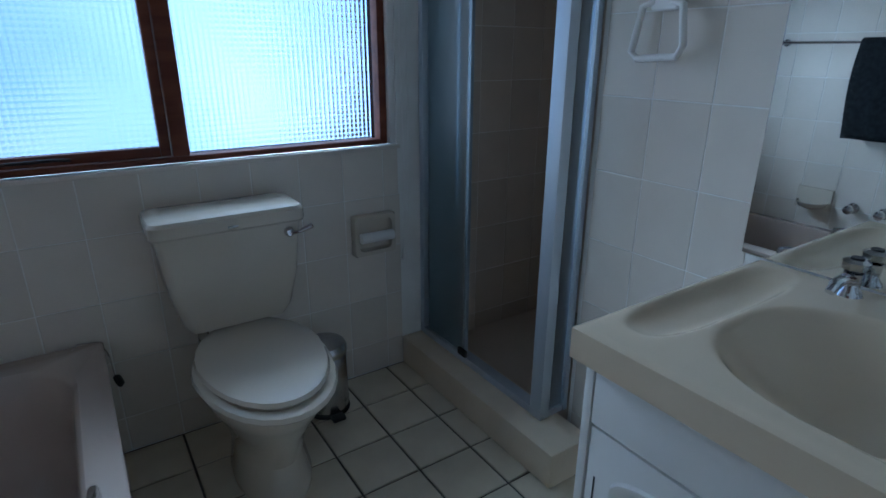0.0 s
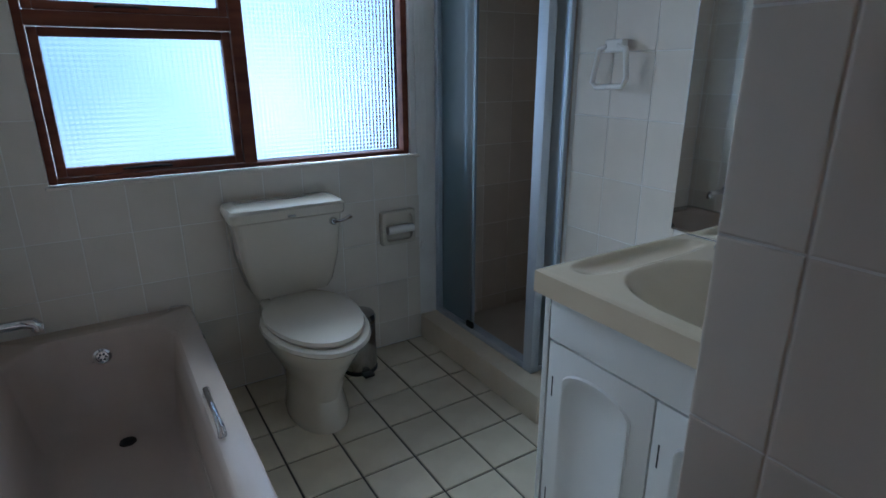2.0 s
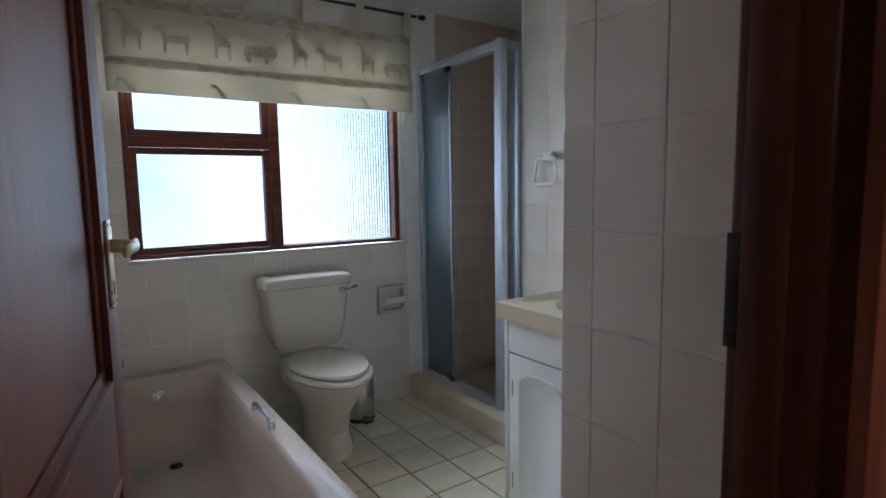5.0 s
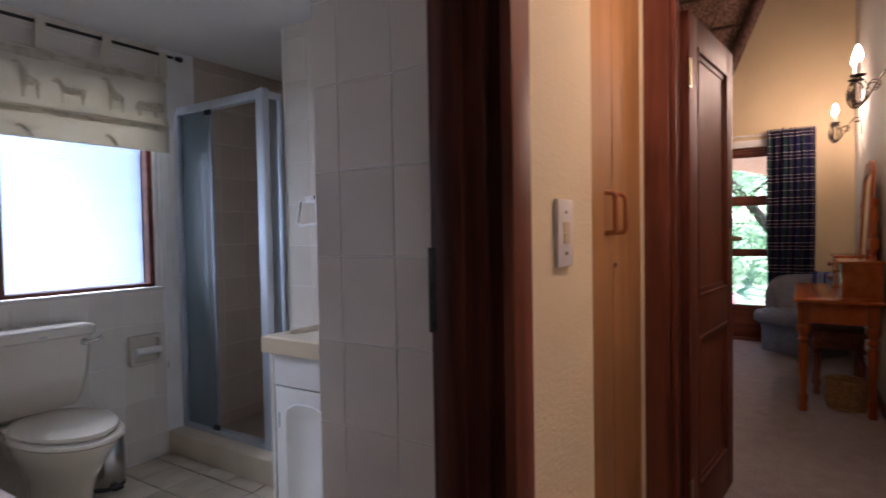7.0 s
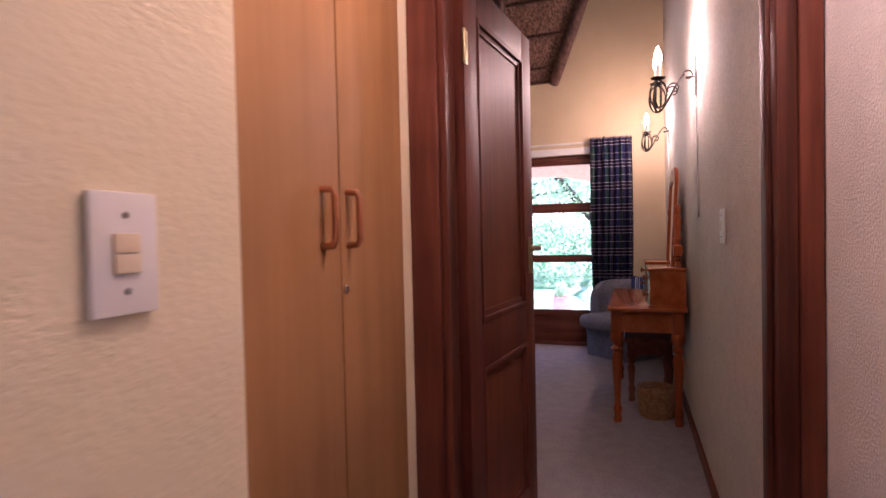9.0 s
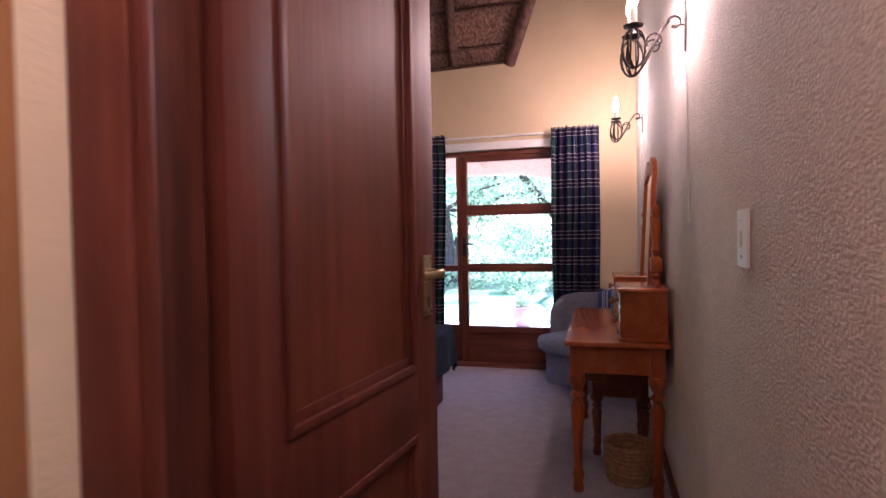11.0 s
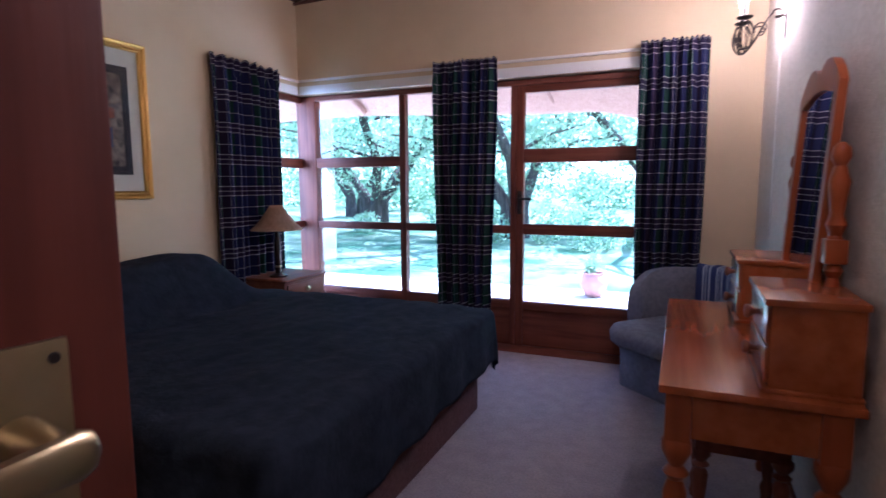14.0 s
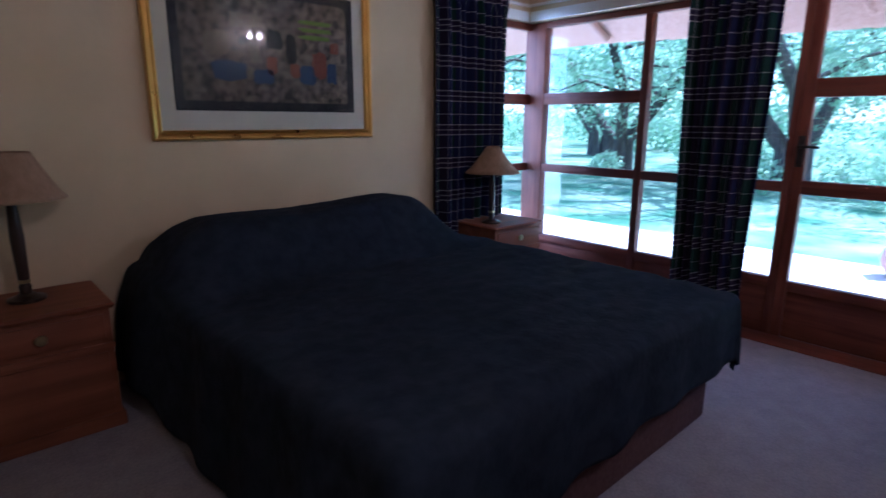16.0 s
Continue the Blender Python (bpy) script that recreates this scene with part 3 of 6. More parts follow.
win2 = window_group("window_2", "wide dark-stained timber corner window to the garden")
X0, X1 = 6.752, 6.82
bm = B()
box(bm, (X0, 1.44, 0.0), (6.84, 1.64, 2.085), 0.006)
part("corner_post", bm, MERANTI, win2)
for y0, y1 in ((0.535, 0.59), (-0.427, -0.383)):
    bm = B()
    box(bm, (X0, y0, 0.0), (X1, y1, 2.04), 0.005)
    part("mullion", bm, MERANTI, win2)
bm = B()
box(bm, (X0, -1.68, 2.04), (X1, 1.44, 2.085), 0.005)
part("head_rail", bm, MERANTI_Y, win2)
for y0, y1, z0, z1 in ((0.59, 1.44, 1.448, 1.535), (0.59, 1.44, 0.905, 0.968), (-0.383, 0.535, 0.905, 0.968), (0.59, 1.44, 0.305, 0.369), (-0.383, 0.535, 0.305, 0.369)):
    bm = B()
    box(bm, (X0 + 0.004, y0, z0), (X1 - 0.004, y1, z1), 0.006)
    part("transom", bm, MERANTI_Y, win2)
for y0, y1 in ((0.59, 1.44), (-0.383, 0.535)):
    bm = B()
    box(bm, (X0 + 0.02, y0, 0.0), (X1 - 0.015, y1, 0.304), 0.003)
    part("lower_panel", bm, MERANTI_Y, win2, "plain dark timber panel")
for y0, y1, z0, z1 in ((0.59, 1.44, 1.535, 2.04), (0.59, 1.44, 0.968, 1.448), (0.59, 1.44, 0.369, 0.905), (-0.383, 0.535, 0.968, 2.04), (-0.383, 0.535, 0.369, 0.905)):
    bm = B()
    box(bm, (6.785, y0, z0), (6.789, y1, z1))
    p = part("pane", bm, PANE, win2, "clear glass", None)
    p.visible_shadow = False
# low brown strip laid on the carpet below the windows
bm = B()
box(bm, (6.57, -1.3, 0.0), (6.7525, 1.5, 0.009), 0.003)
structure("floor_strip", bm, MERANTI_Y, "low brown strip along the foot of the windows", 35)
door_g = tagged(new("door_3"), "dark-stained timber garden door with three panes", "door", kind="structure")
for y0, y1 in ((-0.488, -0.429), (-1.68, -1.60)):
    bm = B()
    box(bm, (X0 + 0.006, y0, 0.002), (X1 - 0.006, y1, 2.038), 0.005)
    part("stile", bm, MERANTI, door_g)
for z0, z1 in ((0.30, 0.362), (0.90, 0.982), (1.457, 1.562), (1.985, 2.038)):
    bm = B()
    box(bm, (X0 + 0.006, -1.60, z0), (X1 - 0.006, -0.488, z1), 0.006)
    part("rail", bm, MERANTI_Y, door_g)
bm = B()
box(bm, (X0 + 0.025, -1.60, 0.002), (X1 - 0.02, -0.488, 0.30), 0.003)
part("lower_panel", bm, MERANTI_Y, door_g, "plain dark timber panel")
for z0, z1 in ((0.362, 0.90), (0.982, 1.457), (1.562, 1.985)):
    bm = B()
    box(bm, (6.785, -1.60, z0), (6.789, -0.488, z1))
    p = part("pane", bm, PANE, door_g, "clear glass", None)
    p.visible_shadow = False
bm = B()
box(bm, (6.747, -0.478, 1.06), (6.7575, -0.442, 1.24), 0.002)
plate = part("handle_plate", bm, IRON, door_g, "dark handle plate")
bm = B()
lathe(bm, [(0.01, 0), (0.009, 0.03)], (6.747, -0.46, 1.18), 12, Matrix.Rotation(radians(-90), 4, "Y"))
tube(bm, [(6.715, -0.452, 1.18), (6.712, -0.48, 1.18), (6.715, -0.56, 1.178)], 0.008, 10)
part("lever", bm, IRON, plate, "dark lever handle")
win3 = window_group("window_3", "dark-stained timber side window beside the bed")
for z0, z1 in ((0.305, 0.369), (0.905, 0.968), (1.448, 1.535), (2.03, 2.085)):
    bm = B()
    box(bm, (5.95, 1.585, z0), (6.752, 1.635, z1), 0.005)
    part("transom", bm, MERANTI_H, win3)
for z0, z1 in ((0.369, 0.905), (0.968, 1.448), (1.535, 2.03)):
    bm = B()
    box(bm, (5.95, 1.61, z0), (6.752, 1.614, z1))
    p = part("pane", bm, PANE, win3, "clear glass", None)
    p.visible_shadow = False


# ---- doors ----
def door_leaf(name, label, at, turn, width, side):
    """A two-panel door, hinged at its own origin and running along its x; side is the face (+1 or -1 in y) whose handle shows."""
    d = thing(name, label, "door", at, turn)
    h, s, t = 2.03, 0.112, 0.02
    bm = B()
    box(bm, (0, -t, 0.012), (s, t, h), 0.003)
    box(bm, (width - s, -t, 0.012), (width, t, h), 0.003)
    for z0, z1 in ((0.012, 0.2), (0.80, 0.95), (h - 0.11, h)):
        box(bm, (s, -t, z0), (width - s, t, z1), 0.002)
    part("leaf_frame", bm, DOOR_STILE, d)
    for z0, z1 in ((0.2, 0.80), (0.95, h - 0.11)):
        bm = B()
        box(bm, (s, -0.007, z0), (width - s, 0.007, z1))
        part("panel", bm, DOOR_PANEL, d)
        for f in (-1, 1):
            bm = B()
            for k, (wd, pr) in enumerate(((0.016, 0.024), (0.036, 0.013))):
                a, b = f * 0.0072, f * pr
                y0, y1 = min(a, b), max(a, b)
                box(bm, (s, y0, z0), (s + wd, y1, z1), 0.003)
                box(bm, (width - s - wd, y0, z0), (width - s, y1, z1), 0.003)
                box(bm, (s + wd, y0, z0), (width - s - wd, y1, z0 + wd), 0.003)
                box(bm, (s + wd, y0, z1 - wd), (width - s - wd, y1, z1), 0.003)
            part("moulding", bm, DOOR_STILE, d)
    for f in (-1, 1):
        x = width - 0.055
        bm = B()
        box(bm, (x - 0.0235, min(f * t, f * (t + 0.005)), 1.071), (x + 0.0235, max(f * t, f * (t + 0.005)), 1.2185), 0.002)
        plate = part("handle_plate", bm, BRASS, d, "dull brass handle plate")
        bm = B()
        lathe(bm, [(0.012, 0), (0.011, 0.02), (0.009, 0.036)], (x, f * (t + 0.005), 1.174), 14, Matrix.Rotation(radians(-90 * f), 4, "X"))
        bar = []
        for dx, dy, w, dp in ((0.0145, 0.041, 0.004, 0.003), (0.0125, 0.041, 0.009, 0.005), (0.006, 0.042, 0.012, 0.006), (-0.03, 0.042, 0.0095, 0.0055), (-0.064, 0.04, 0.0095, 0.005), (-0.088, 0.036, 0.0105, 0.005), (-0.092, 0.035, 0.008, 0.003)):
            bar.append([(x + dx, f * (t + dy) + dp * math.cos(q), 1.174 - 0.02 * max(0, -dx) + w * math.sin(q)) for q in [math.pi * k / 6 for k in range(12)]])
        loft(bm, bar)
        part("lever", bm, BRASS, plate, "brass lever handle")
        bm = B()
        y = f * (t + 0.0056)
        lathe(bm, [(0.0045, 0), (0.0045, 0.0006)], (x, y, 1.112), 12, Matrix.Rotation(radians(-90 * f), 4, "X"))
        box(bm, (x - 0.0022, y - 0.0006, 1.092), (x + 0.0022, y + 0.0006, 1.112))
        part("keyhole", bm, BLACK, plate)
        for z in (1.08, 1.2095):
            for dx in (-0.0165, 0.0165):
                bm = B()
                lathe(bm, [(0.003, 0), (0.0025, 0.001)], (x + dx, f * (t + 0.005), z), 10, Matrix.Rotation(radians(-90 * f), 4, "X"))
                part("screw", bm, IRON, plate)
    for z in (0.22, 1.80):
        bm = B()
        box(bm, (-0.006, -t - 0.002, z - 0.05), (0.03, -t, z + 0.05))
        tube(bm, [(-0.004, -t - 0.004, z - 0.05), (-0.004, -t - 0.004, z + 0.05)], 0.006, 10)
        part("hinge", bm, BRASS, d, "brass butt hinge")
    return d


def door_frame(name, label, boxes):
    g = tagged(new(name), label, "door frame", kind="structure")
    for nm, lo, hi, mat in boxes:
        bm = B()
        box(bm, lo, hi, 0.007)
        part(nm, bm, mat, g)
    return g


door_frame("door_frame_1", "dark timber frame of the bathroom door", [
    ("jamb", (0.602, -1.165, 0), (0.632, -1.055, 2.085), JAMB), ("stop", (0.588, -1.13, 0), (0.6015, -1.075, 2.08), JAMB), ("jamb", (0.632, -1.19, 0), (0.671, -1.055, 2.085), JAMB),
    ("architrave", (0.604, -1.218, 0), (0.68, -1.1955, 2.15), MERANTI), ("jamb", (-0.294, -1.19, 0), (-0.225, -1.055, 2.085), JAMB), ("architrave", (-0.30, -1.215, 0), (-0.227, -1.1955, 2.15), MERANTI),
    ("head", (-0.225, -1.19, 2.055), (0.602, -1.055, 2.118), JAMB), ("head_architrave", (-0.227, -1.215, 2.055), (0.604, -1.1955, 2.15), MERANTI_H)])
bm = B()
box(bm, (0.599, -1.075, 1.05), (0.6015, -1.053, 1.20), 0.0008)
strike = structure("strike_plate", bm, IRON, "dark metal strike plate", 35)
for z0, z1 in ((1.14, 1.18), (1.07, 1.11)):
    bm = B()
    box(bm, (0.5975, -1.070, z0), (0.5988, -1.056, z1), 0.0004)
    part("keep_hole", bm, BLACK, strike)
door_leaf("door_1", "open dark timber bathroom door with brass handle", (-0.205, -1.045, 0), 79.0, 0.76, -1)
door_frame("door_frame_2", "dark timber frame of the bedroom door", [
    ("architrave", (1.908, -1.215, 0), (1.9305, -1.127, 2.15), MERANTI), ("architrave", (1.915, -1.24, 0), (1.9305, -1.216, 2.13), MERANTI), ("jamb", (1.931, -1.236, 0), (2.018, -1.101, 2.09), JAMB),
    ("architrave", (1.905, -2.158, 0), (1.9305, -2.108, 2.15), MERANTI), ("jamb", (1.931, -2.157, 0), (1.9345, -2.081, 2.09), JAMB), ("jamb", (1.915, -2.107, 0), (2.08, -2.062, 2.09), JAMB), ("stop", (1.96, -2.061, 0), (2.02, -2.047, 2.06), JAMB),
    ("head", (1.931, -2.062, 2.06), (2.018, -1.236, 2.138), JAMB), ("head_architrave", (1.908, -2.107, 2.06), (1.9305, -1.241, 2.15), MERANTI_Y)])
door_leaf("door_2", "open dark timber bedroom door with brass handle", (2.025, -1.245, 0), -6.6, 0.705, -1)


# ---- bathroom things ----
def toilet():
    t = thing("toilet", "cream ceramic close-coupled toilet with closed lid", "toilet", (0.884, 1.405, 0))
    bm = B()
    loft(bm, [oval(0, -0.33, 0.0, 0.115, 0.2, front=0.0), oval(0, -0.33, 0.03, 0.118, 0.2, front=0.02), oval(0, -0.32, 0.12, 0.1, 0.18), oval(0, -0.33, 0.22, 0.115, 0.19, front=0.1), oval(0, -0.35, 0.31, 0.16, 0.22, front=0.15), oval(0, -0.36, 0.36, 0.18, 0.24, front=0.16), oval(0, -0.36, 0.395, 0.185, 0.245, front=0.16), oval(0, -0.36, 0.398, 0.17, 0.23, front=0.16)])
    box(bm, (-0.12, -0.2, 0.26), (0.12, -0.01, 0.4), 0.03, 3)
    part("bowl", bm, CERAMIC, t)
    bm = B()
    loft(bm, [oval(0, -0.385, 0.4, 0.188, 0.26, front=0.16), oval(0, -0.385, 0.408, 0.196, 0.268, front=0.16), oval(0, -0.385, 0.42, 0.192, 0.262, front=0.16), oval(0, -0.385, 0.424, 0.182, 0.25, front=0.16)])
    part("seat", bm, CERAMIC, t)
    bm = B()
    loft(bm, [oval(0, -0.37, 0.426, 0.178, 0.248, front=0.15), oval(0, -0.37, 0.436, 0.183, 0.253, front=0.15), oval(0, -0.37, 0.447, 0.178, 0.248, front=0.15), oval(0, -0.37, 0.452, 0.155, 0.22, front=0.15), oval(0, -0.37, 0.454, 0.08, 0.12, front=0.15)])
    part("lid", bm, CERAMIC, t)
    for x in (-0.075, 0.075):
        bm = B()
        tube(bm, [(x - 0.025, -0.135, 0.435), (x + 0.025, -0.135, 0.435)], 0.012, 10)
        part("hinge", bm, CERAMIC, t)
    bm = B()
    loft(bm, [round_rect(-0.15, -0.17, 0.15, -0.005, 0.03, 0.455), round_rect(-0.17, -0.185, 0.17, -0.005, 0.035, 0.49), round_rect(-0.195, -0.195, 0.195, -0.005, 0.03, 0.6), round_rect(-0.213, -0.2, 0.213, -0.005, 0.025, 0.775)])
    part("cistern", bm, CERAMIC, t)
    bm = B()
    loft(bm, [round_rect(-0.222, -0.208, 0.222, -0.002, 0.025, 0.776), round_rect(-0.227, -0.213, 0.227, -0.002, 0.03, 0.783), round_rect(-0.227, -0.213, 0.227, -0.002, 0.03, 0.815), round_rect(-0.22, -0.205, 0.22, -0.005, 0.03, 0.826), round_rect(-0.19, -0.18, 0.19, -0.02, 0.03, 0.832)])
    lid = part("cistern_lid", bm, CERAMIC, t)
    bm = B()
    box(bm, (-0.014, -0.2145, 0.789), (0.016, -0.213, 0.795), 0.0005)
    part("badge", bm, STEEL, lid)
    bm = B()
    lathe(bm, [(0.017, 0), (0.016, 0.01), (0.01, 0.018)], (0.17, -0.2, 0.745), 16, Matrix.Rotation(radians(90), 4, "X"))
    tube(bm, [(0.17, -0.222, 0.745), (0.195, -0.235, 0.75), (0.235, -0.24, 0.765)], 0.006, 10, [0.006, 0.006, 0.009])
    part("flush_lever", bm, CHROME, t, "chrome flush lever")


toilet()


def bathtub():
    t = thing("bathtub", "beige built-in bathtub with chrome grips", "bathtub", (0.155, 0.58, 0))
    x0, x1, y0, y1, z = -0.3, 0.345, -0.84, 0.83, 0.43
    bm = B()
    rings = [round_rect(x0, y0, x1, y1, 0.012, z - 0.035), round_rect(x0, y0, x1, y1, 0.012, z - 0.005), round_rect(x0 + 0.006, y0 + 0.006, x1 - 0.006, y1 - 0.006, 0.012, z),
             round_rect(x0 + 0.05, y0 + 0.1, x1 - 0.075, y1 - 0.09, 0.15, z - 0.002), round_rect(x0 + 0.062, y0 + 0.115, x1 - 0.088, y1 - 0.1, 0.15, z - 0.02), round_rect(x0 + 0.08, y0 + 0.17, x1 - 0.105, y1 - 0.125, 0.14, z - 0.15),
             round_rect(x0 + 0.1, y0 + 0.26, x1 - 0.12, y1 - 0.16, 0.12, z - 0.28), round_rect(x0 + 0.125, y0 + 0.33, x1 - 0.145, y1 - 0.2, 0.11, z - 0.33), round_rect(x0 + 0.17, y0 + 0.4, x1 - 0.19, y1 - 0.25, 0.08, z - 0.345)]
    loft(bm, rings, False)
    bm.verts.ensure_lookup_table()
    bm.faces.new(bm.verts[-28:])
    part("tub", bm, BATH, t, smooth=50)
    bm = B()
    box(bm, (x1 - 0.03, y0, 0), (x1 - 0.008, y1 - 0.006, z - 0.036), 0.003)
    part("side_panel", bm, TILE, t, "white side panel")
    bm = B()
    lathe(bm, [(0.03, 0), (0.03, 0.004), (0.022, 0.008), (0.018, 0.004)], (0.025, y1 - 0.123, z - 0.085), 20, Matrix.Rotation(radians(90 - 8), 4, "X"))
    ov = part("overflow", bm, CHROME, t, "round chrome overflow grille")
    for k in range(6):
        bm = B()
        a = k * math.pi / 3
        lathe(bm, [(0.0035, 0), (0.0035, 0.001)], (0.025 + 0.011 * math.cos(a), y1 - 0.131, z - 0.085 + 0.011 * math.sin(a)), 8, Matrix.Rotation(radians(82), 4, "X"))
        part("hole", bm, BLACK, ov)
    bm = B()
    lathe(bm, [(0.028, 0), (0.026, 0.004), (0.012, 0.003)], (0.055, 0.52, z - 0.344), 20)
    part("waste", bm, IRON, t, "dark plug hole")
    bm = B()
    pts = [(-0.02 + 0.3 * k / 12, y1 - 0.125 + 0.1 * k / 12, z - 0.1 + 0.115 * k / 12 - 0.05 * math.sin(math.pi * k / 12)) for k in range(13)]
    tube(bm, pts + [(x1 - 0.01, y1 - 0.02, z + 0.004), (x1 + 0.006, y1 - 0.04, z - 0.03), (x1 + 0.012, y1 - 0.06, z - 0.1)], 0.0018, 6)
    chain = part("plug_chain", bm, CHROME, t, "thin plug chain")
    bm = B()
    lathe(bm, [(0.018, 0), (0.022, 0.006), (0.016, 0.018)], (x1 + 0.012, y1 - 0.06, z - 0.125), 14, Matrix.Rotation(radians(70), 4, "Y"))
    part("plug", bm, BLACK, chain, "black rubber plug")
    for x, y, s in ((x1 - 0.06, -0.02, 1), (x0 + 0.052, -0.02, -1)):
        bm = B()
        tube(bm, [(x, y - 0.11, z - 0.012), (x, y - 0.105, z + 0.02), (x - 0.003 * s, y - 0.06, z + 0.034), (x - 0.003 * s, y + 0.06, z + 0.034), (x, y + 0.105, z + 0.02), (x, y + 0.11, z - 0.012)], 0.009, 12, [0.013, 0.011, 0.008, 0.008, 0.011, 0.013])
        part("grip", bm, CHROME, t, "chrome hand grip")


bathtub()


def bath_wall_fittings():
    x = -0.145
    t = thing("bath_spout", "chrome bath spout on the tiled wall", "tap", (x, 1.15, 0.575))
    bm = B()
    lathe(bm, [(0.032, 0), (0.03, 0.008), (0.022, 0.012)], (0, 0, 0), 20, Matrix.Rotation(radians(90), 4, "Y"))
    part("flange", bm, CHROME, t)
    bm = B()
    tube(bm, [(0.01, 0, 0), (0.06, 0, 0), (0.14, 0, 0), (0.17, 0, -0.002), (0.178, 0, -0.012), (0.178, 0, -0.03)], 0.016, 14, [0.015, 0.015, 0.016, 0.018, 0.019, 0.016])
    part("spout", bm, CHROME, t)
    for y in (0.5, 0.63):
        t = thing("bath_tap", "chrome wall tap beside the bath", "tap", (x, y, 0.56), group="bath taps")
        bm = B()
        lathe(bm, [(0.028, 0), (0.026, 0.008), (0.014, 0.014), (0.013, 0.035)], (0, 0, 0), 18, Matrix.Rotation(radians(90), 4, "Y"))
        part("flange", bm, CHROME, t)
        bm = B()
        lathe(bm, [(0.02, 0), (0.024, 0.008), (0.022, 0.03), (0.012, 0.036)], (0.034, 0, 0), 8, Matrix.Rotation(radians(90), 4, "Y"))
        part("knob", bm, CHROME, t)
    t = thing("soap_dish", "cream ceramic soap dish on the tiled wall", "soap dish", (x, 0.81, 0.57))
    bm = B()
    box(bm, (-0.0, -0.085, -0.05), (0.012, 0.085, 0.06), 0.01, 3)
    part("back_plate", bm, CERAMIC, t)
    bm = B()
    loft(bm, [[(0.01 + 0.085 * max(0, math.sin(a)) * s, -0.075 * s * math.cos(a), -0.045 + h) for a in [math.pi * k / 16 for k in range(17)]] + [(0.008, 0.0, -0.045 + h)] for s, h in ((0.55, 0.0), (0.85, 0.012), (1.0, 0.035), (0.94, 0.037), (0.8, 0.018), (0.4, 0.01))])
    part("bowl", bm, CERAMIC, t, smooth=60)
    t = thing("towel_rail", "white towel rail on the tiled wall", "towel rail", (x, 0.78, 1.335))
    bm = B()
    tube(bm, [(0.055, -0.36, 0), (0.055, 0.33, 0)], 0.007, 12)
    part("rail", bm, CHROME, t, "thin pale rail")
    for y in (-0.35, 0.32):
        bm = B()
        lathe(bm, [(0.02, 0), (0.018, 0.006), (0.008, 0.01), (0.008, 0.055)], (0, y, 0), 14, Matrix.Rotation(radians(90), 4, "Y"))
        part("bracket", bm, CHROME, t)
    t = thing("towel", "charcoal towel folded over the rail", "towel", (x + 0.055, 0.62, 1.335))
    bm = B()

    def cloth(u, v):
        s = (u - 0.5) * 0.92
        a = max(-1, min(1, s / 0.025))
        y = -0.34 + 0.46 * v
        if abs(s) < 0.025:
            return (0.014 * math.sin(a * math.pi / 2), y, 0.014 * math.cos(a * math.pi / 2))
        side = 1 if s > 0 else -1
        dz = abs(s) - 0.025
        return (side * (0.014 + 0.006 * math.sin(y * 40 + dz * 6) * min(1, dz * 6)), y + 0.012 * math.sin(dz * 9), -dz * (1 if side > 0 else 0.9))
    sheet(bm, 40, 18, cloth)
    ob = part("cloth", bm, TOWEL, t, smooth=80)
    so = ob.modifiers.new("thickness", "SOLIDIFY")
    so.thickness = 0.007


bath_wall_fittings()


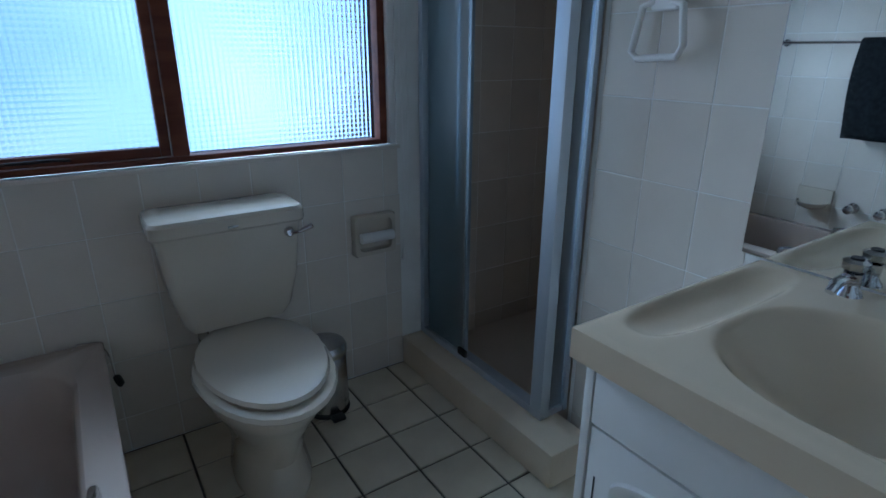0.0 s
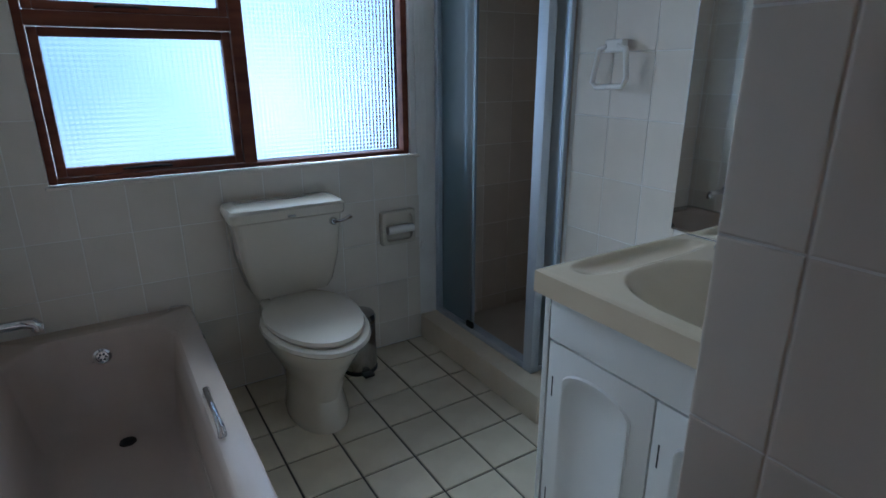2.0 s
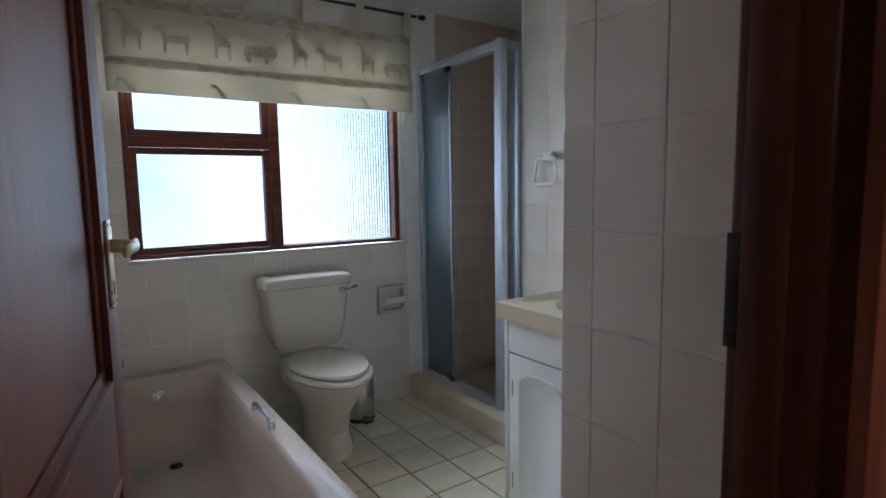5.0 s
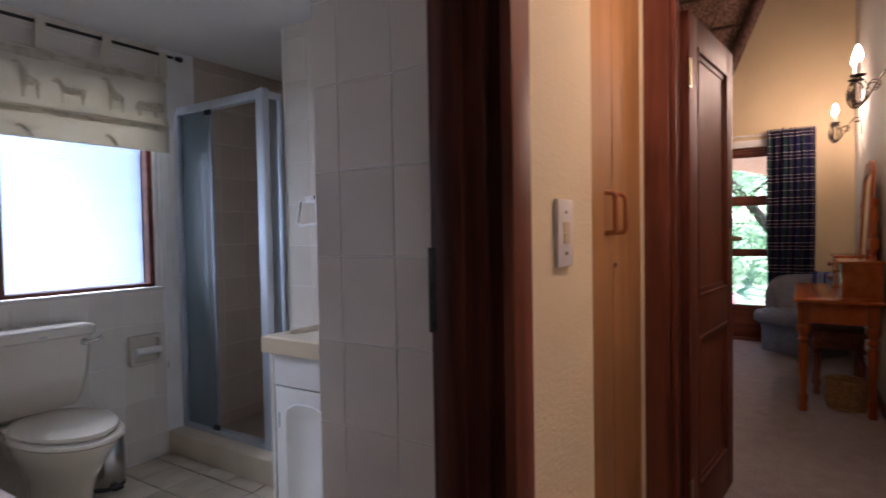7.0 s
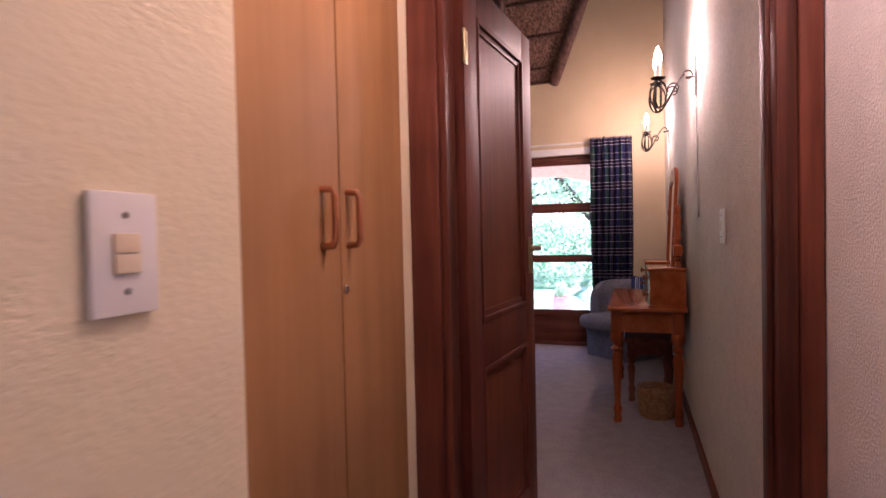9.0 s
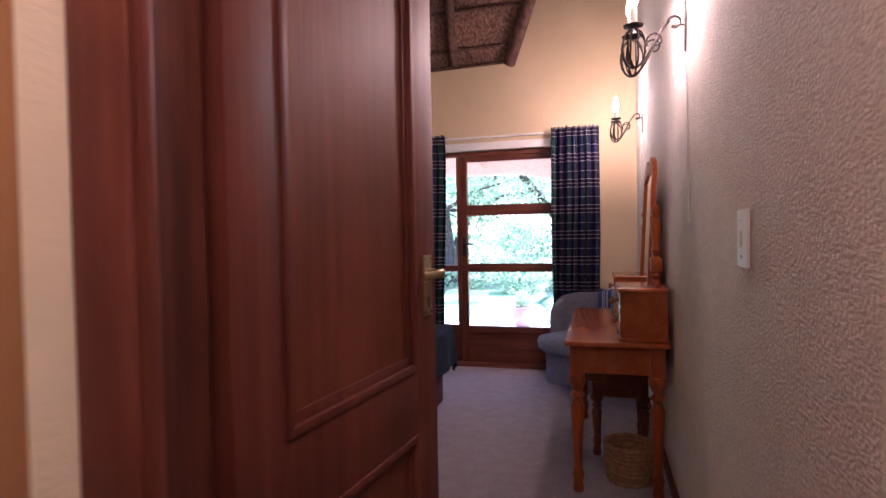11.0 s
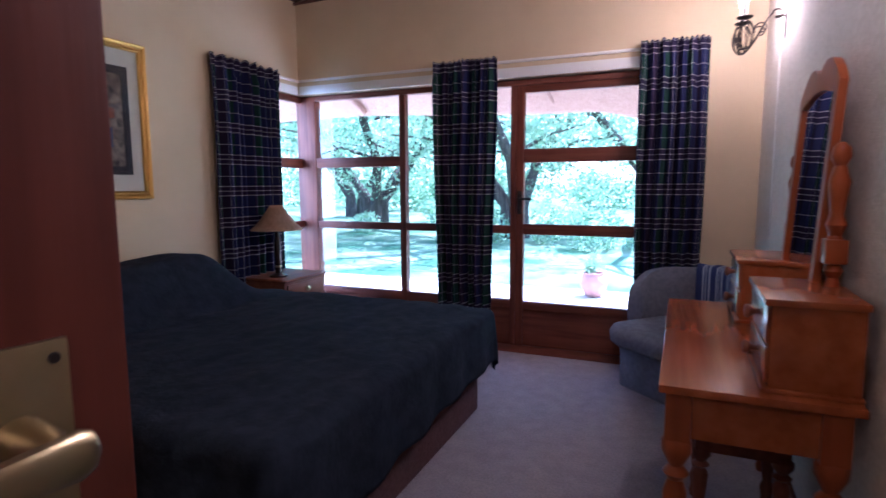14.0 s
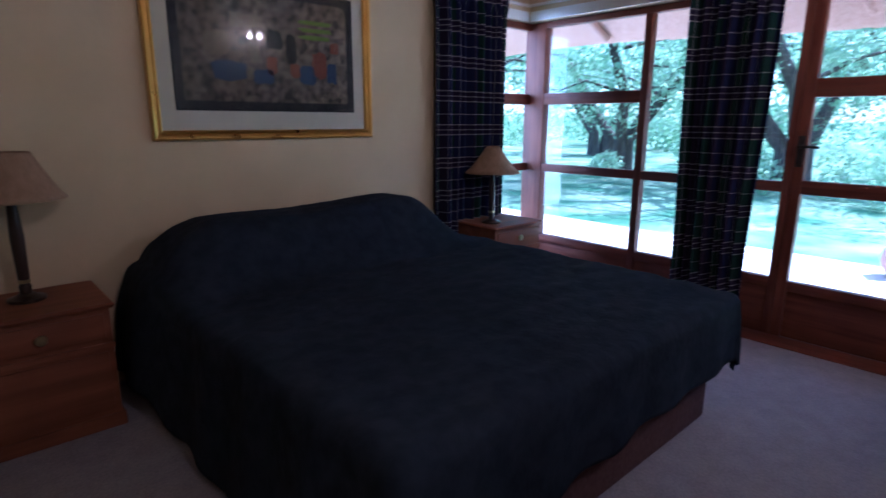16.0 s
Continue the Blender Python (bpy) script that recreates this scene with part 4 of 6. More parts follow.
def vanity():
    y0, y1, xf, xb = -0.575, 0.13, 1.192, 1.785
    c = thing("vanity_cabinet", "white lacquered washbasin cabinet with shaped doors", "cabinet", (1.5, -0.275, 0))

    def L(p):
        return (p[0] - 1.5, p[1] + 0.275, p[2])
    bm = B()
    box(bm, L((xf + 0.045, y0 + 0.012, 0.06)), L((xb, y1 - 0.04, 0.65)), 0.003)
    box(bm, L((xf + 0.075, y0 + 0.02, 0.0)), L((xb, y1 - 0.03, 0.06)))
    part("body", bm, WHITE_PAINT, c)
    bm = B()
    box(bm, L((xf + 0.025, y1 - 0.038, 0.012)), L((xb - 0.002, y1 - 0.019, 0.785)), 0.003)
    part("side_panel", bm, WHITE_PAINT, c)
    bm = B()
    box(bm, L((xf + 0.026, y0 + 0.012, 0.655)), L((xf + 0.0445, y1 - 0.04, 0.78)), 0.004)
    part("fascia", bm, WHITE_PAINT, c)
    for a, b in ((y1 - 0.375, y1 - 0.042), (y0 + 0.014, y1 - 0.379)):
        bm = B()
        box(bm, L((xf + 0.027, a, 0.075)), L((xf + 0.0445, b, 0.65)), 0.004)
        d = part("door", bm, WHITE_PAINT, c)
        bm = B()
        m, zb, zt = 0.055, 0.12, 0.55
        w = (b - a) / 2 - m
        yc = (a + b) / 2
        ring = [(-w, zb), (w, zb), (w, zt)] + [(w * math.cos(q), zt + 0.05 * math.sin(q)) for q in [math.pi * k / 12 for k in range(1, 12)]] + [(-w, zt)]

        def shape(sc, x):
            zc = (zb + zt) / 2
            return [L((x, yc + p * sc, zc + (q - zc) * (1 - (1 - sc) * 0.55))) for p, q in ring]
        loft(bm, [shape(1.0, xf + 0.0275), shape(0.97, xf + 0.021), shape(0.9, xf + 0.021), shape(0.86, xf + 0.024)])
        part("raised_panel", bm, WHITE_PAINT, d, smooth=50)
        for z in (0.52, 0.16):
            bm = B()
            box(bm, L((xf + 0.0262, b - 0.022, z - 0.03)), L((xf + 0.0268, b - 0.018, z + 0.03)))
            part("finger_slot", bm, BLACK, d)
    top = thing("washbasin", "cream cast washbasin top with moulded bowl", "washbasin", (1.49, -0.275, 0.785))
    bm = B()
    n = 96

    def height(x, y):
        z = 0.843
        r = (abs((x - 1.455) / 0.215) ** 2.6 + abs((y + 0.30) / 0.285) ** 2.6) ** (1 / 2.6)
        if r < 1:
            z -= 0.13 * (1 - r ** 3.2) ** 1.25
        tx, ty = abs(x - 1.51) / 0.25, abs(y - 0.055) / 0.058
        q = (tx ** 3 + ty ** 3) ** (1 / 3)
        if q < 1 and r >= 1:
            z -= 0.02 * (1 - q ** 4)
        e = min(x - xf, y - y0, y1 - y)
        if e < 0.014:
            z -= 0.006 * (1 - e / 0.014) ** 2
        return z

    def f(u, v):
        x, y = xf + (xb - xf) * u, y0 + (y1 - y0) * v
        return (x - 1.49, y + 0.275, height(x, y) - 0.785)
    g = sheet(bm, n, n, f)
    edge = [g[0][j] for j in range(n + 1)] + [g[i][n] for i in range(1, n + 1)]
    edge += [g[n][j] for j in range(n - 1, -1, -1)] + [g[i][0] for i in range(n - 1, 0, -1)]
    low = [bm.verts.new((v.co.x, v.co.y, -0.005)) for v in edge]
    k = len(edge)
    for i in range(k):
        bm.faces.new((edge[i], edge[(i + 1) % k], low[(i + 1) % k], low[i]))
    part("basin_top", bm, MARBLE, top, smooth=55)
    bm = B()
    lathe(bm, [(0.02, 0), (0.02, 0.003), (0.012, 0.005)], (0.105, 0.0, -0.005), 18, Matrix.Rotation(radians(-75), 4, "Y"))
    ov = part("overflow", bm, CHROME, top, "chrome overflow ring")
    for a in range(5):
        bm = B()
        q = a * 2 * math.pi / 5
        lathe(bm, [(0.003, 0), (0.003, 0.001)], (0.0995, 0.0 + 0.009 * math.cos(q), -0.003 + 0.009 * math.sin(q)), 8, Matrix.Rotation(radians(-75), 4, "Y"))
        part("hole", bm, BLACK, ov)
    for y in (-0.075, -0.25):
        t = thing("basin_tap", "chrome pillar tap with faceted knob", "tap", (1.735, y, 0.843), group="basin taps")
        bm = B()
        lathe(bm, [(0.024, 0), (0.022, 0.006), (0.016, 0.014), (0.015, 0.04), (0.018, 0.046)], (0, 0, 0), 18)
        tube(bm, [(0, 0, 0.03), (-0.04, 0, 0.042), (-0.075, 0, 0.04), (-0.09, 0, 0.026)], 0.011, 12, [0.013, 0.011, 0.01, 0.009])
        part("body", bm, CHROME, t)
        bm = B()
        lathe(bm, [(0.014, 0.047), (0.025, 0.055), (0.025, 0.068), (0.016, 0.074)], (0, 0, 0), 8)
        part("knob", bm, CHROME, t, smooth=20)
        bm = B()
        lathe(bm, [(0.012, 0.0741), (0.011, 0.077)], (0, 0, 0), 14)
        part("cap", bm, BLACK, t)
    m = thing("wall_mirror", "frameless wall mirror above the washbasin", "mirror", (1.786, -0.235, 0.85))
    bm = B()
    box(bm, (-0.006, -0.39, 0), (0.0, 0.4, 1.05), 0.001)
    part("mirror_glass", bm, MIRROR, m, smooth=None)
    t = thing("towel_ring", "white plastic towel ring on the tiled wall", "towel ring", (1.786, 0.45, 1.40))
    bm = B()
    box(bm, (-0.03, -0.045, -0.02), (0.0, 0.03, 0.02), 0.008, 3)
    part("bracket", bm, PLASTIC, t)
    bm = B()
    tube(bm, [(-0.025, -0.025, 0.0), (-0.03, -0.06, -0.01), (-0.032, -0.075, -0.1), (-0.032, -0.06, -0.125), (-0.032, 0.05, -0.13), (-0.032, 0.07, -0.115), (-0.03, 0.05, -0.01), (-0.025, 0.02, 0.0)], 0.009, 12)
    part("ring", bm, PLASTIC, t)


vanity()


def shower():
    t = thing("shower_enclosure", "aluminium framed shower enclosure with sliding obscure glass door", "shower", (1.68, 1.0, 0.126))

    def bx(name, lo, hi, mat, label="", bev=0.003):
        bm = B()
        box(bm, [a - b for a, b in zip(lo, (1.68, 1.0, 0.126))], [a - b for a, b in zip(hi, (1.68, 1.0, 0.126))], bev)
        return part(name, bm, mat, t, label)
    bx("post", (1.66, 0.648, 0.126), (1.70, 0.70, 1.965), ALU)
    bx("wall_post", (1.665, 1.385, 0.126), (1.70, 1.413, 1.93), ALU)
    bx("return_post", (1.765, 0.648, 0.126), (1.785, 0.672, 1.94), ALU)
    bx("top_rail", (1.662, 0.70, 1.915), (1.708, 1.385, 1.96), ALU)
    bx("bottom_rail", (1.662, 0.70, 0.126), (1.708, 1.385, 0.155), ALU)
    bx("return_top_rail", (1.70, 0.65, 1.92), (1.785, 0.672, 1.955), ALU)
    bx("return_bottom_rail", (1.70, 0.65, 0.126), (1.765, 0.672, 0.15), ALU)
    for nm, y0, y1, x in (("fixed_panel", 1.19, 1.385, 1.693), ("sliding_panel", 1.10, 1.36, 1.678)):
        p = bx(nm, (x - 0.002, y0, 0.156), (x + 0.002, y1, 1.914), SHOWER_GLASS, "ribbed obscure glass", 0)
        p.visible_shadow = False
    bx("sliding_stile", (1.670, 1.088, 0.156), (1.684, 1.105, 1.914), DARK_ALU)
    bx("sliding_stile", (1.687, 1.178, 0.156), (1.699, 1.19, 1.914), DARK_ALU)
    p = bx("return_glass", (1.702, 0.658, 0.15), (1.763, 0.662, 1.92), SHOWER_GLASS, "ribbed obscure glass", 0)
    p.visible_shadow = False
    bx("guide", (1.655, 1.07, 0.157), (1.668, 1.12, 0.185), BLACK, "black plastic door guide")
    bx("guide", (1.655, 1.07, 1.885), (1.668, 1.12, 1.912), BLACK, "black plastic door guide")


shower()


def small_bathroom_things():
    t = thing("pedal_bin", "polished steel pedal bin on the tiled floor", "bin", (1.165, 1.275, 0))
    bm = B()
    lathe(bm, [(0.078, 0), (0.082, 0.004), (0.082, 0.018), (0.078, 0.02)], (0, 0, 0), 28)
    part("base_ring", bm, BLACK, t)
    bm = B()
    lathe(bm, [(0.078, 0.02), (0.08, 0.03), (0.08, 0.235), (0.077, 0.24)], (0, 0, 0), 32)
    part("body", bm, STEEL, t)
    bm = B()
    lathe(bm, [(0.081, 0.241), (0.083, 0.246), (0.083, 0.265), (0.075, 0.282), (0.045, 0.292), (0.01, 0.295)], (0, 0, 0), 32)
    part("lid", bm, STEEL, t)
    bm = B()
    box(bm, (-0.025, -0.115, 0.006), (0.025, -0.078, 0.022), 0.006)
    part("pedal", bm, BLACK, t, "black pedal")
    t = thing("toilet_roll_holder", "cream ceramic recessed toilet roll holder", "toilet roll holder", (1.45, 1.416, 0.615))
    bm = B()
    o, i = round_rect(-0.09, -0.085, 0.09, 0.08, 0.014, 0), round_rect(-0.07, -0.064, 0.07, 0.062, 0.022, 0)

    def flat(r, y, s=1.0):
        return [(p[0] * s, y, p[1] * s) for p in r]
    loft(bm, [flat(o, 0.0), flat(o, -0.02), flat(o, -0.03, 0.95), flat(i, -0.03), flat(i, -0.012), flat(i, -0.004, 0.9)])
    part("housing", bm, CERAMIC, t, smooth=45)
    bm = B()
    tube(bm, [(-0.068, -0.04, -0.006), (0.068, -0.04, -0.006)], 0.02, 18)
    part("roll", bm, PLASTIC, t, "thin white toilet roll")
    t = thing("pull_cord", "white blind cord with bell-shaped pull", "cord", (1.58, 1.395, 0.5))
    bm = B()
    tube(bm, [(0, 0, 0.03), (0.004, -0.002, 0.4), (-0.004, 0.0, 0.8), (0, -0.01, 1.3)], 0.0018, 6)
    tube(bm, [(0.022, 0, 0.2), (0.026, 0, 0.6), (0.012, -0.01, 1.3)], 0.0016, 6)
    part("cord", bm, PLASTIC, t)
    bm = B()
    lathe(bm, [(0.011, -0.012), (0.009, 0.005), (0.004, 0.03), (0.002, 0.034)], (0, 0, 0), 14)
    part("pull", bm, PLASTIC, t)
    t = thing("roman_blind", "cream printed fabric blind hanging by loops from a rod", "blind", (0.833, 1.355, 1.69))
    bm = B()

    def fold(z):
        return 0.012 * math.exp(-((z - 0.16) / 0.02) ** 2)

    def cl(u, v):
        z = 0.425 * v
        return (-0.755 + 1.51 * u, -0.006 * math.sin(u * 9) - fold(z) - 0.012 * (1 if z < 0.155 else 0), z)
    sheet(bm, 40, 40, cl)
    ob = part("cloth", bm, BLIND, t, smooth=60)
    so = ob.modifiers.new("thickness", "SOLIDIFY")
    so.thickness = 0.003
    for z0, z1, off in ((0.37, 0.41, 0.0), (0.115, 0.15, 0.012)):
        bm = B()
        sheet(bm, 60, 2, lambda u, v: (-0.75 + 1.5 * u, -0.006 * math.sin(u * 9) - off - 0.0046, z0 + (z1 - z0) * v + 0.012 * noise.noise(Vector((u * 19, v, z0 * 9)))))
        part("print_band", bm, PRINT_BAND, t, "faded leafy printed band")
    giraffe = [(0.04, 0), (0.05, 0), (0.05, 0.055), (0.056, 0.075), (0.045, 0.086), (0.01, 0.108), (-0.022, 0.157), (-0.038, 0.168), (-0.058, 0.154), (-0.054, 0.147), (-0.034, 0.149), (-0.022, 0.1), (-0.024, 0.07), (-0.022, 0), (-0.012, 0), (-0.006, 0.056), (0.034, 0.058)]
    zebra = [(-0.05, 0), (-0.041, 0), (-0.037, 0.046), (0.035, 0.046), (0.04, 0), (0.05, 0), (0.056, 0.05), (0.062, 0.07), (0.05, 0.084), (-0.03, 0.08), (-0.055, 0.117), (-0.07, 0.118), (-0.092, 0.098), (-0.086, 0.09), (-0.062, 0.09), (-0.052, 0.05)]
    lion = [(-0.062, 0), (-0.046, 0), (-0.044, 0.032), (0.02, 0.03), (0.022, 0), (0.04, 0), (0.043, 0.034), (0.07, 0.034), (0.084, 0.05), (0.08, 0.078), (0.06, 0.09), (0.025, 0.078), (-0.055, 0.08), (-0.072, 0.062), (-0.08, 0.025), (-0.068, 0.03)]
    neck = [(0.022, 0.0), (-0.022, 0.05), (-0.038, 0.06), (-0.058, 0.046), (-0.054, 0.04), (-0.034, 0.042), (-0.006, 0.0)]
    for k in range(8):
        x = -0.66 + 0.187 * k
        y = -0.0105 - 0.006 * math.sin((x + 0.755) / 1.51 * 9)
        shapes = [((giraffe, zebra, giraffe, lion)[k % 4], y, 0.182)] + ([(neck, y - 0.012, 0.004)] if k % 2 == 0 else [])
        for ring, yy, z in shapes:
            bm = B()
            vs = [bm.verts.new((x + p, yy, z + q)) for p, q in ring]
            for tri in tessellate_polygon([[Vector((p, q, 0)) for p, q in ring]]):
                bm.faces.new([vs[k2] for k2 in tri])
            part("print", bm, PRINT, t, "faded tan printed animal motif", None)
    bm = B()
    tube(bm, [(-0.80, 0.0, 0.54), (0.80, 0.0, 0.54)], 0.008, 12)
    part("rod", bm, IRON, t, "black metal rod")
    for x in (-0.815, 0.815):
        bm = B()
        lathe(bm, [(0.008, 0), (0.015, 0.01), (0.011, 0.022), (0.017, 0.032), (0.006, 0.045)], (x, 0, 0.54), 12, Matrix.Rotation(radians(90 if x > 0 else -90), 4, "Y"))
        part("finial", bm, IRON, t)
    for k in range(6):
        x = -0.735 + 1.47 * k / 5
        bm = B()
        tube(bm, [(x, 0.012, 0.41), (x, 0.012, 0.54), (x, 0.006, 0.553), (x, -0.006, 0.553), (x, -0.012, 0.54), (x, -0.012, 0.41)], 0.0015, 4)
        box(bm, (x - 0.022, -0.013, 0.41), (x + 0.022, -0.0105, 0.552))
        box(bm, (x - 0.022, 0.0105, 0.41), (x + 0.022, 0.013, 0.552))
        box(bm, (x - 0.022, -0.013, 0.5505), (x + 0.022, 0.013, 0.5535))
        part("loop", bm, BLIND, t)


small_bathroom_things()


# ---- corridor things ----
def switch(name, label, at, turn, rockers):
    t = thing(name, label, "light switch", at, turn)
    bm = B()
    box(bm, (-0.043, -0.009, -0.068), (0.043, 0, 0.068), 0.003)
    part("plate", bm, PLASTIC, t)
    if rockers > 1:
        bm = B()
        box(bm, (-0.017, -0.0125, -0.022), (0.017, -0.0092, -0.0005), 0.0015)
        part("rocker", bm, IVORY, t, "cream rocker")
        bm = B()
        box(bm, (-0.017, -0.0115, 0.0005), (0.017, -0.0092, 0.022), 0.0015)
        part("rocker", bm, IVORY, t, "cream rocker")
    else:
        bm = B()
        box(bm, (-0.006, -0.0125, -0.02), (0.006, -0.0092, 0.02), 0.0015)
        part("rocker", bm, IVORY, t, "cream rocker")
    for z in (-0.042, 0.042):
        bm = B()
        lathe(bm, [(0.004, 0), (0.0035, 0.0012)], (0, -0.0092, z), 12, Matrix.Rotation(radians(90), 4, "X"))
        part("screw", bm, STEEL, t)


switch("light_switch", "white light switch on the cream corridor wall", (0.878, -1.1965, 1.221), 0, 2)
switch("light_switch", "white light switch on the roughcast wall", (2.83, -2.078, 1.245), 180, 1)


def cupboard():
    t = thing("cupboard", "built-in honey veneer cupboard with wooden handles", "cupboard", (1.5, -0.94, 0))
    bm = B()
    box(bm, (-0.418, -0.168, 0.0), (0.349, 0.18, 2.355), 0.002)
    part("body", bm, CUPBOARD, t)
    for x0, x1 in ((-0.418, -0.005), (0.0, 0.349)):
        bm = B()
        box(bm, (x0, -0.187, 0.05), (x1, -0.1695, 2.35), 0.003)
        d = part("door", bm, CUPBOARD, t)
        x = -0.079 if x0 < -0.1 else 0.028
        bm = B()
        tube(bm, [(x, -0.187, 1.215), (x, -0.212, 1.217), (x, -0.219, 1.228), (x, -0.219, 1.322), (x, -0.212, 1.333), (x, -0.187, 1.335)], 0.008, 12)
        part("handle", bm, CUP_HANDLE, d, "rounded wooden bow handle")
        if x0 > -0.1:
            bm = B()
            lathe(bm, [(0.009, 0), (0.009, 0.004), (0.006, 0.006)], (x0 + 0.012, -0.187, 1.117), 14, Matrix.Rotation(radians(90), 4, "X"))
            part("lock", bm, CHROME, d, "small metal cam lock")


cupboard()


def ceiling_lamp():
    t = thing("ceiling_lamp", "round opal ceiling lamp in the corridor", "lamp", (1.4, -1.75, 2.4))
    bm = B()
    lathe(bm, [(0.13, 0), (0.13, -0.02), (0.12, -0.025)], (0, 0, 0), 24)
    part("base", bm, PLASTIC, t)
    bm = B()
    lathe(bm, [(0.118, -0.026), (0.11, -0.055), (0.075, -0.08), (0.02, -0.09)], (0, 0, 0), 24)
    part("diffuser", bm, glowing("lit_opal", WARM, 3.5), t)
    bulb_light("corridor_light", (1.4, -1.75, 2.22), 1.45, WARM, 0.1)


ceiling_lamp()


# ---- bedroom things ----
def sconce(at):
    t = thing("wall_sconce", "wrought iron wall sconce with two lit candle bulbs", "wall lamp", at, group="sconces on the roughcast wall")
    bm = B()
    loft(bm, [[(p[0] * s, 0.0 + y, p[1]) for p in ((-0.004, -0.115), (0.004, -0.115), (0.022, -0.03), (0.022, 0.03), (0.004, 0.115), (-0.004, 0.115), (-0.022, 0.03), (-0.022, -0.03))] for s, y in ((1, 0), (1, 0.004), (0.8, 0.007))])
    part("back_plate", bm, IRON, t)
    for s in (-1, 1):
        bm = B()
        pts = []
        for k in range(15):
            a = 0.3 + k / 14 * 5.2
            r = 0.028 - 0.012 * k / 14
            pts.append((s * 0.004, 0.04 + r * math.cos(a), 0.012 + r * math.sin(a)))
        tube(bm, [(s * 0.002, 0.006, 0.0), (s * 0.003, 0.012, 0.002)] + pts[::-1][:1], 0.004, 8)
        tube(bm, pts, 0.004, 8)
        ax, cy, cz = s * 0.062, 0.195, -0.165
        arm = []
        for k in range(17):
            q = k / 16
            arm.append((ax * q, 0.06 + (cy - 0.06) * q, 0.02 - 0.18 * math.sin(math.pi / 2 * q) ** 1.5))
        tube(bm, arm, 0.0048, 8)
        curl = []
        for k in range(18):
            a = -0.6 + k / 17 * 5.4
            r = 0.034 - 0.016 * k / 17
            curl.append((ax * 0.6, 0.115 + r * math.cos(a), -0.06 + r * math.sin(a)))
        tube(bm, curl, 0.004, 8)
        part("arm", bm, IRON, t)
        cx, tall = ax, 0.15
        bm = B()
        for j in range(4):
            a = j * math.pi / 4
            tube(bm, [(cx + 0.046 * math.cos(a + 0.5 * math.sin(b)) * math.sin(b), cy + 0.046 * math.sin(a + 0.5 * math.sin(b)) * math.sin(b), cz + tall / 2 - tall / 2 * math.cos(b)) for b in [2 * math.pi * k / 18 for k in range(19)]], 0.0032, 6)
        part("cage", bm, IRON, t, "twisted iron cage")
        bm = B()
        lathe(bm, [(0.01, tall), (0.036, tall + 0.008), (0.039, tall + 0.013), (0.014, tall + 0.011)], (cx, cy, cz), 18)
        part("drip_pan", bm, IRON, t)
        bm = B()
        lathe(bm, [(0.0135, tall + 0.012), (0.0135, tall + 0.085), (0.011, tall + 0.087)], (cx, cy, cz), 14)
        part("candle_sleeve", bm, PLASTIC, t, "white candle sleeve")
        top = tall + 0.087
        bm = B()
        lathe(bm, [(0.009, top), (0.018, top + 0.018), (0.02, top + 0.034), (0.015, top + 0.06), (0.006, top + 0.085), (0.001, top + 0.095)], (cx, cy, cz), 16)
        b = part("bulb", bm, BULB, t, "lit candle bulb")
        b.visible_shadow = False
        bulb_light("candle_light", (at[0] + cx, at[1] + cy, at[2] + cz + top + 0.04), 0.46, WARM, 0.018)


sconce((3.715, -2.078, 2.06))
sconce((5.92, -2.078, 2.14))


def turned_leg(bm, x, y, h, r):
    lathe(bm, [(r * 0.7, 0), (r * 0.85, 0.02), (r * 0.65, 0.05), (r * 0.9, 0.09), (r * 0.55, 0.12), (r * 0.75, h * 0.35), (r, h * 0.58), (r * 0.6, h * 0.63), (r * 1.1, h * 0.66), (r * 0.6, h * 0.69), (r * 1.25, h * 0.75), (r * 1.25, h * 0.79), (r * 0.65, h * 0.83)], (x, y, 0), 18)


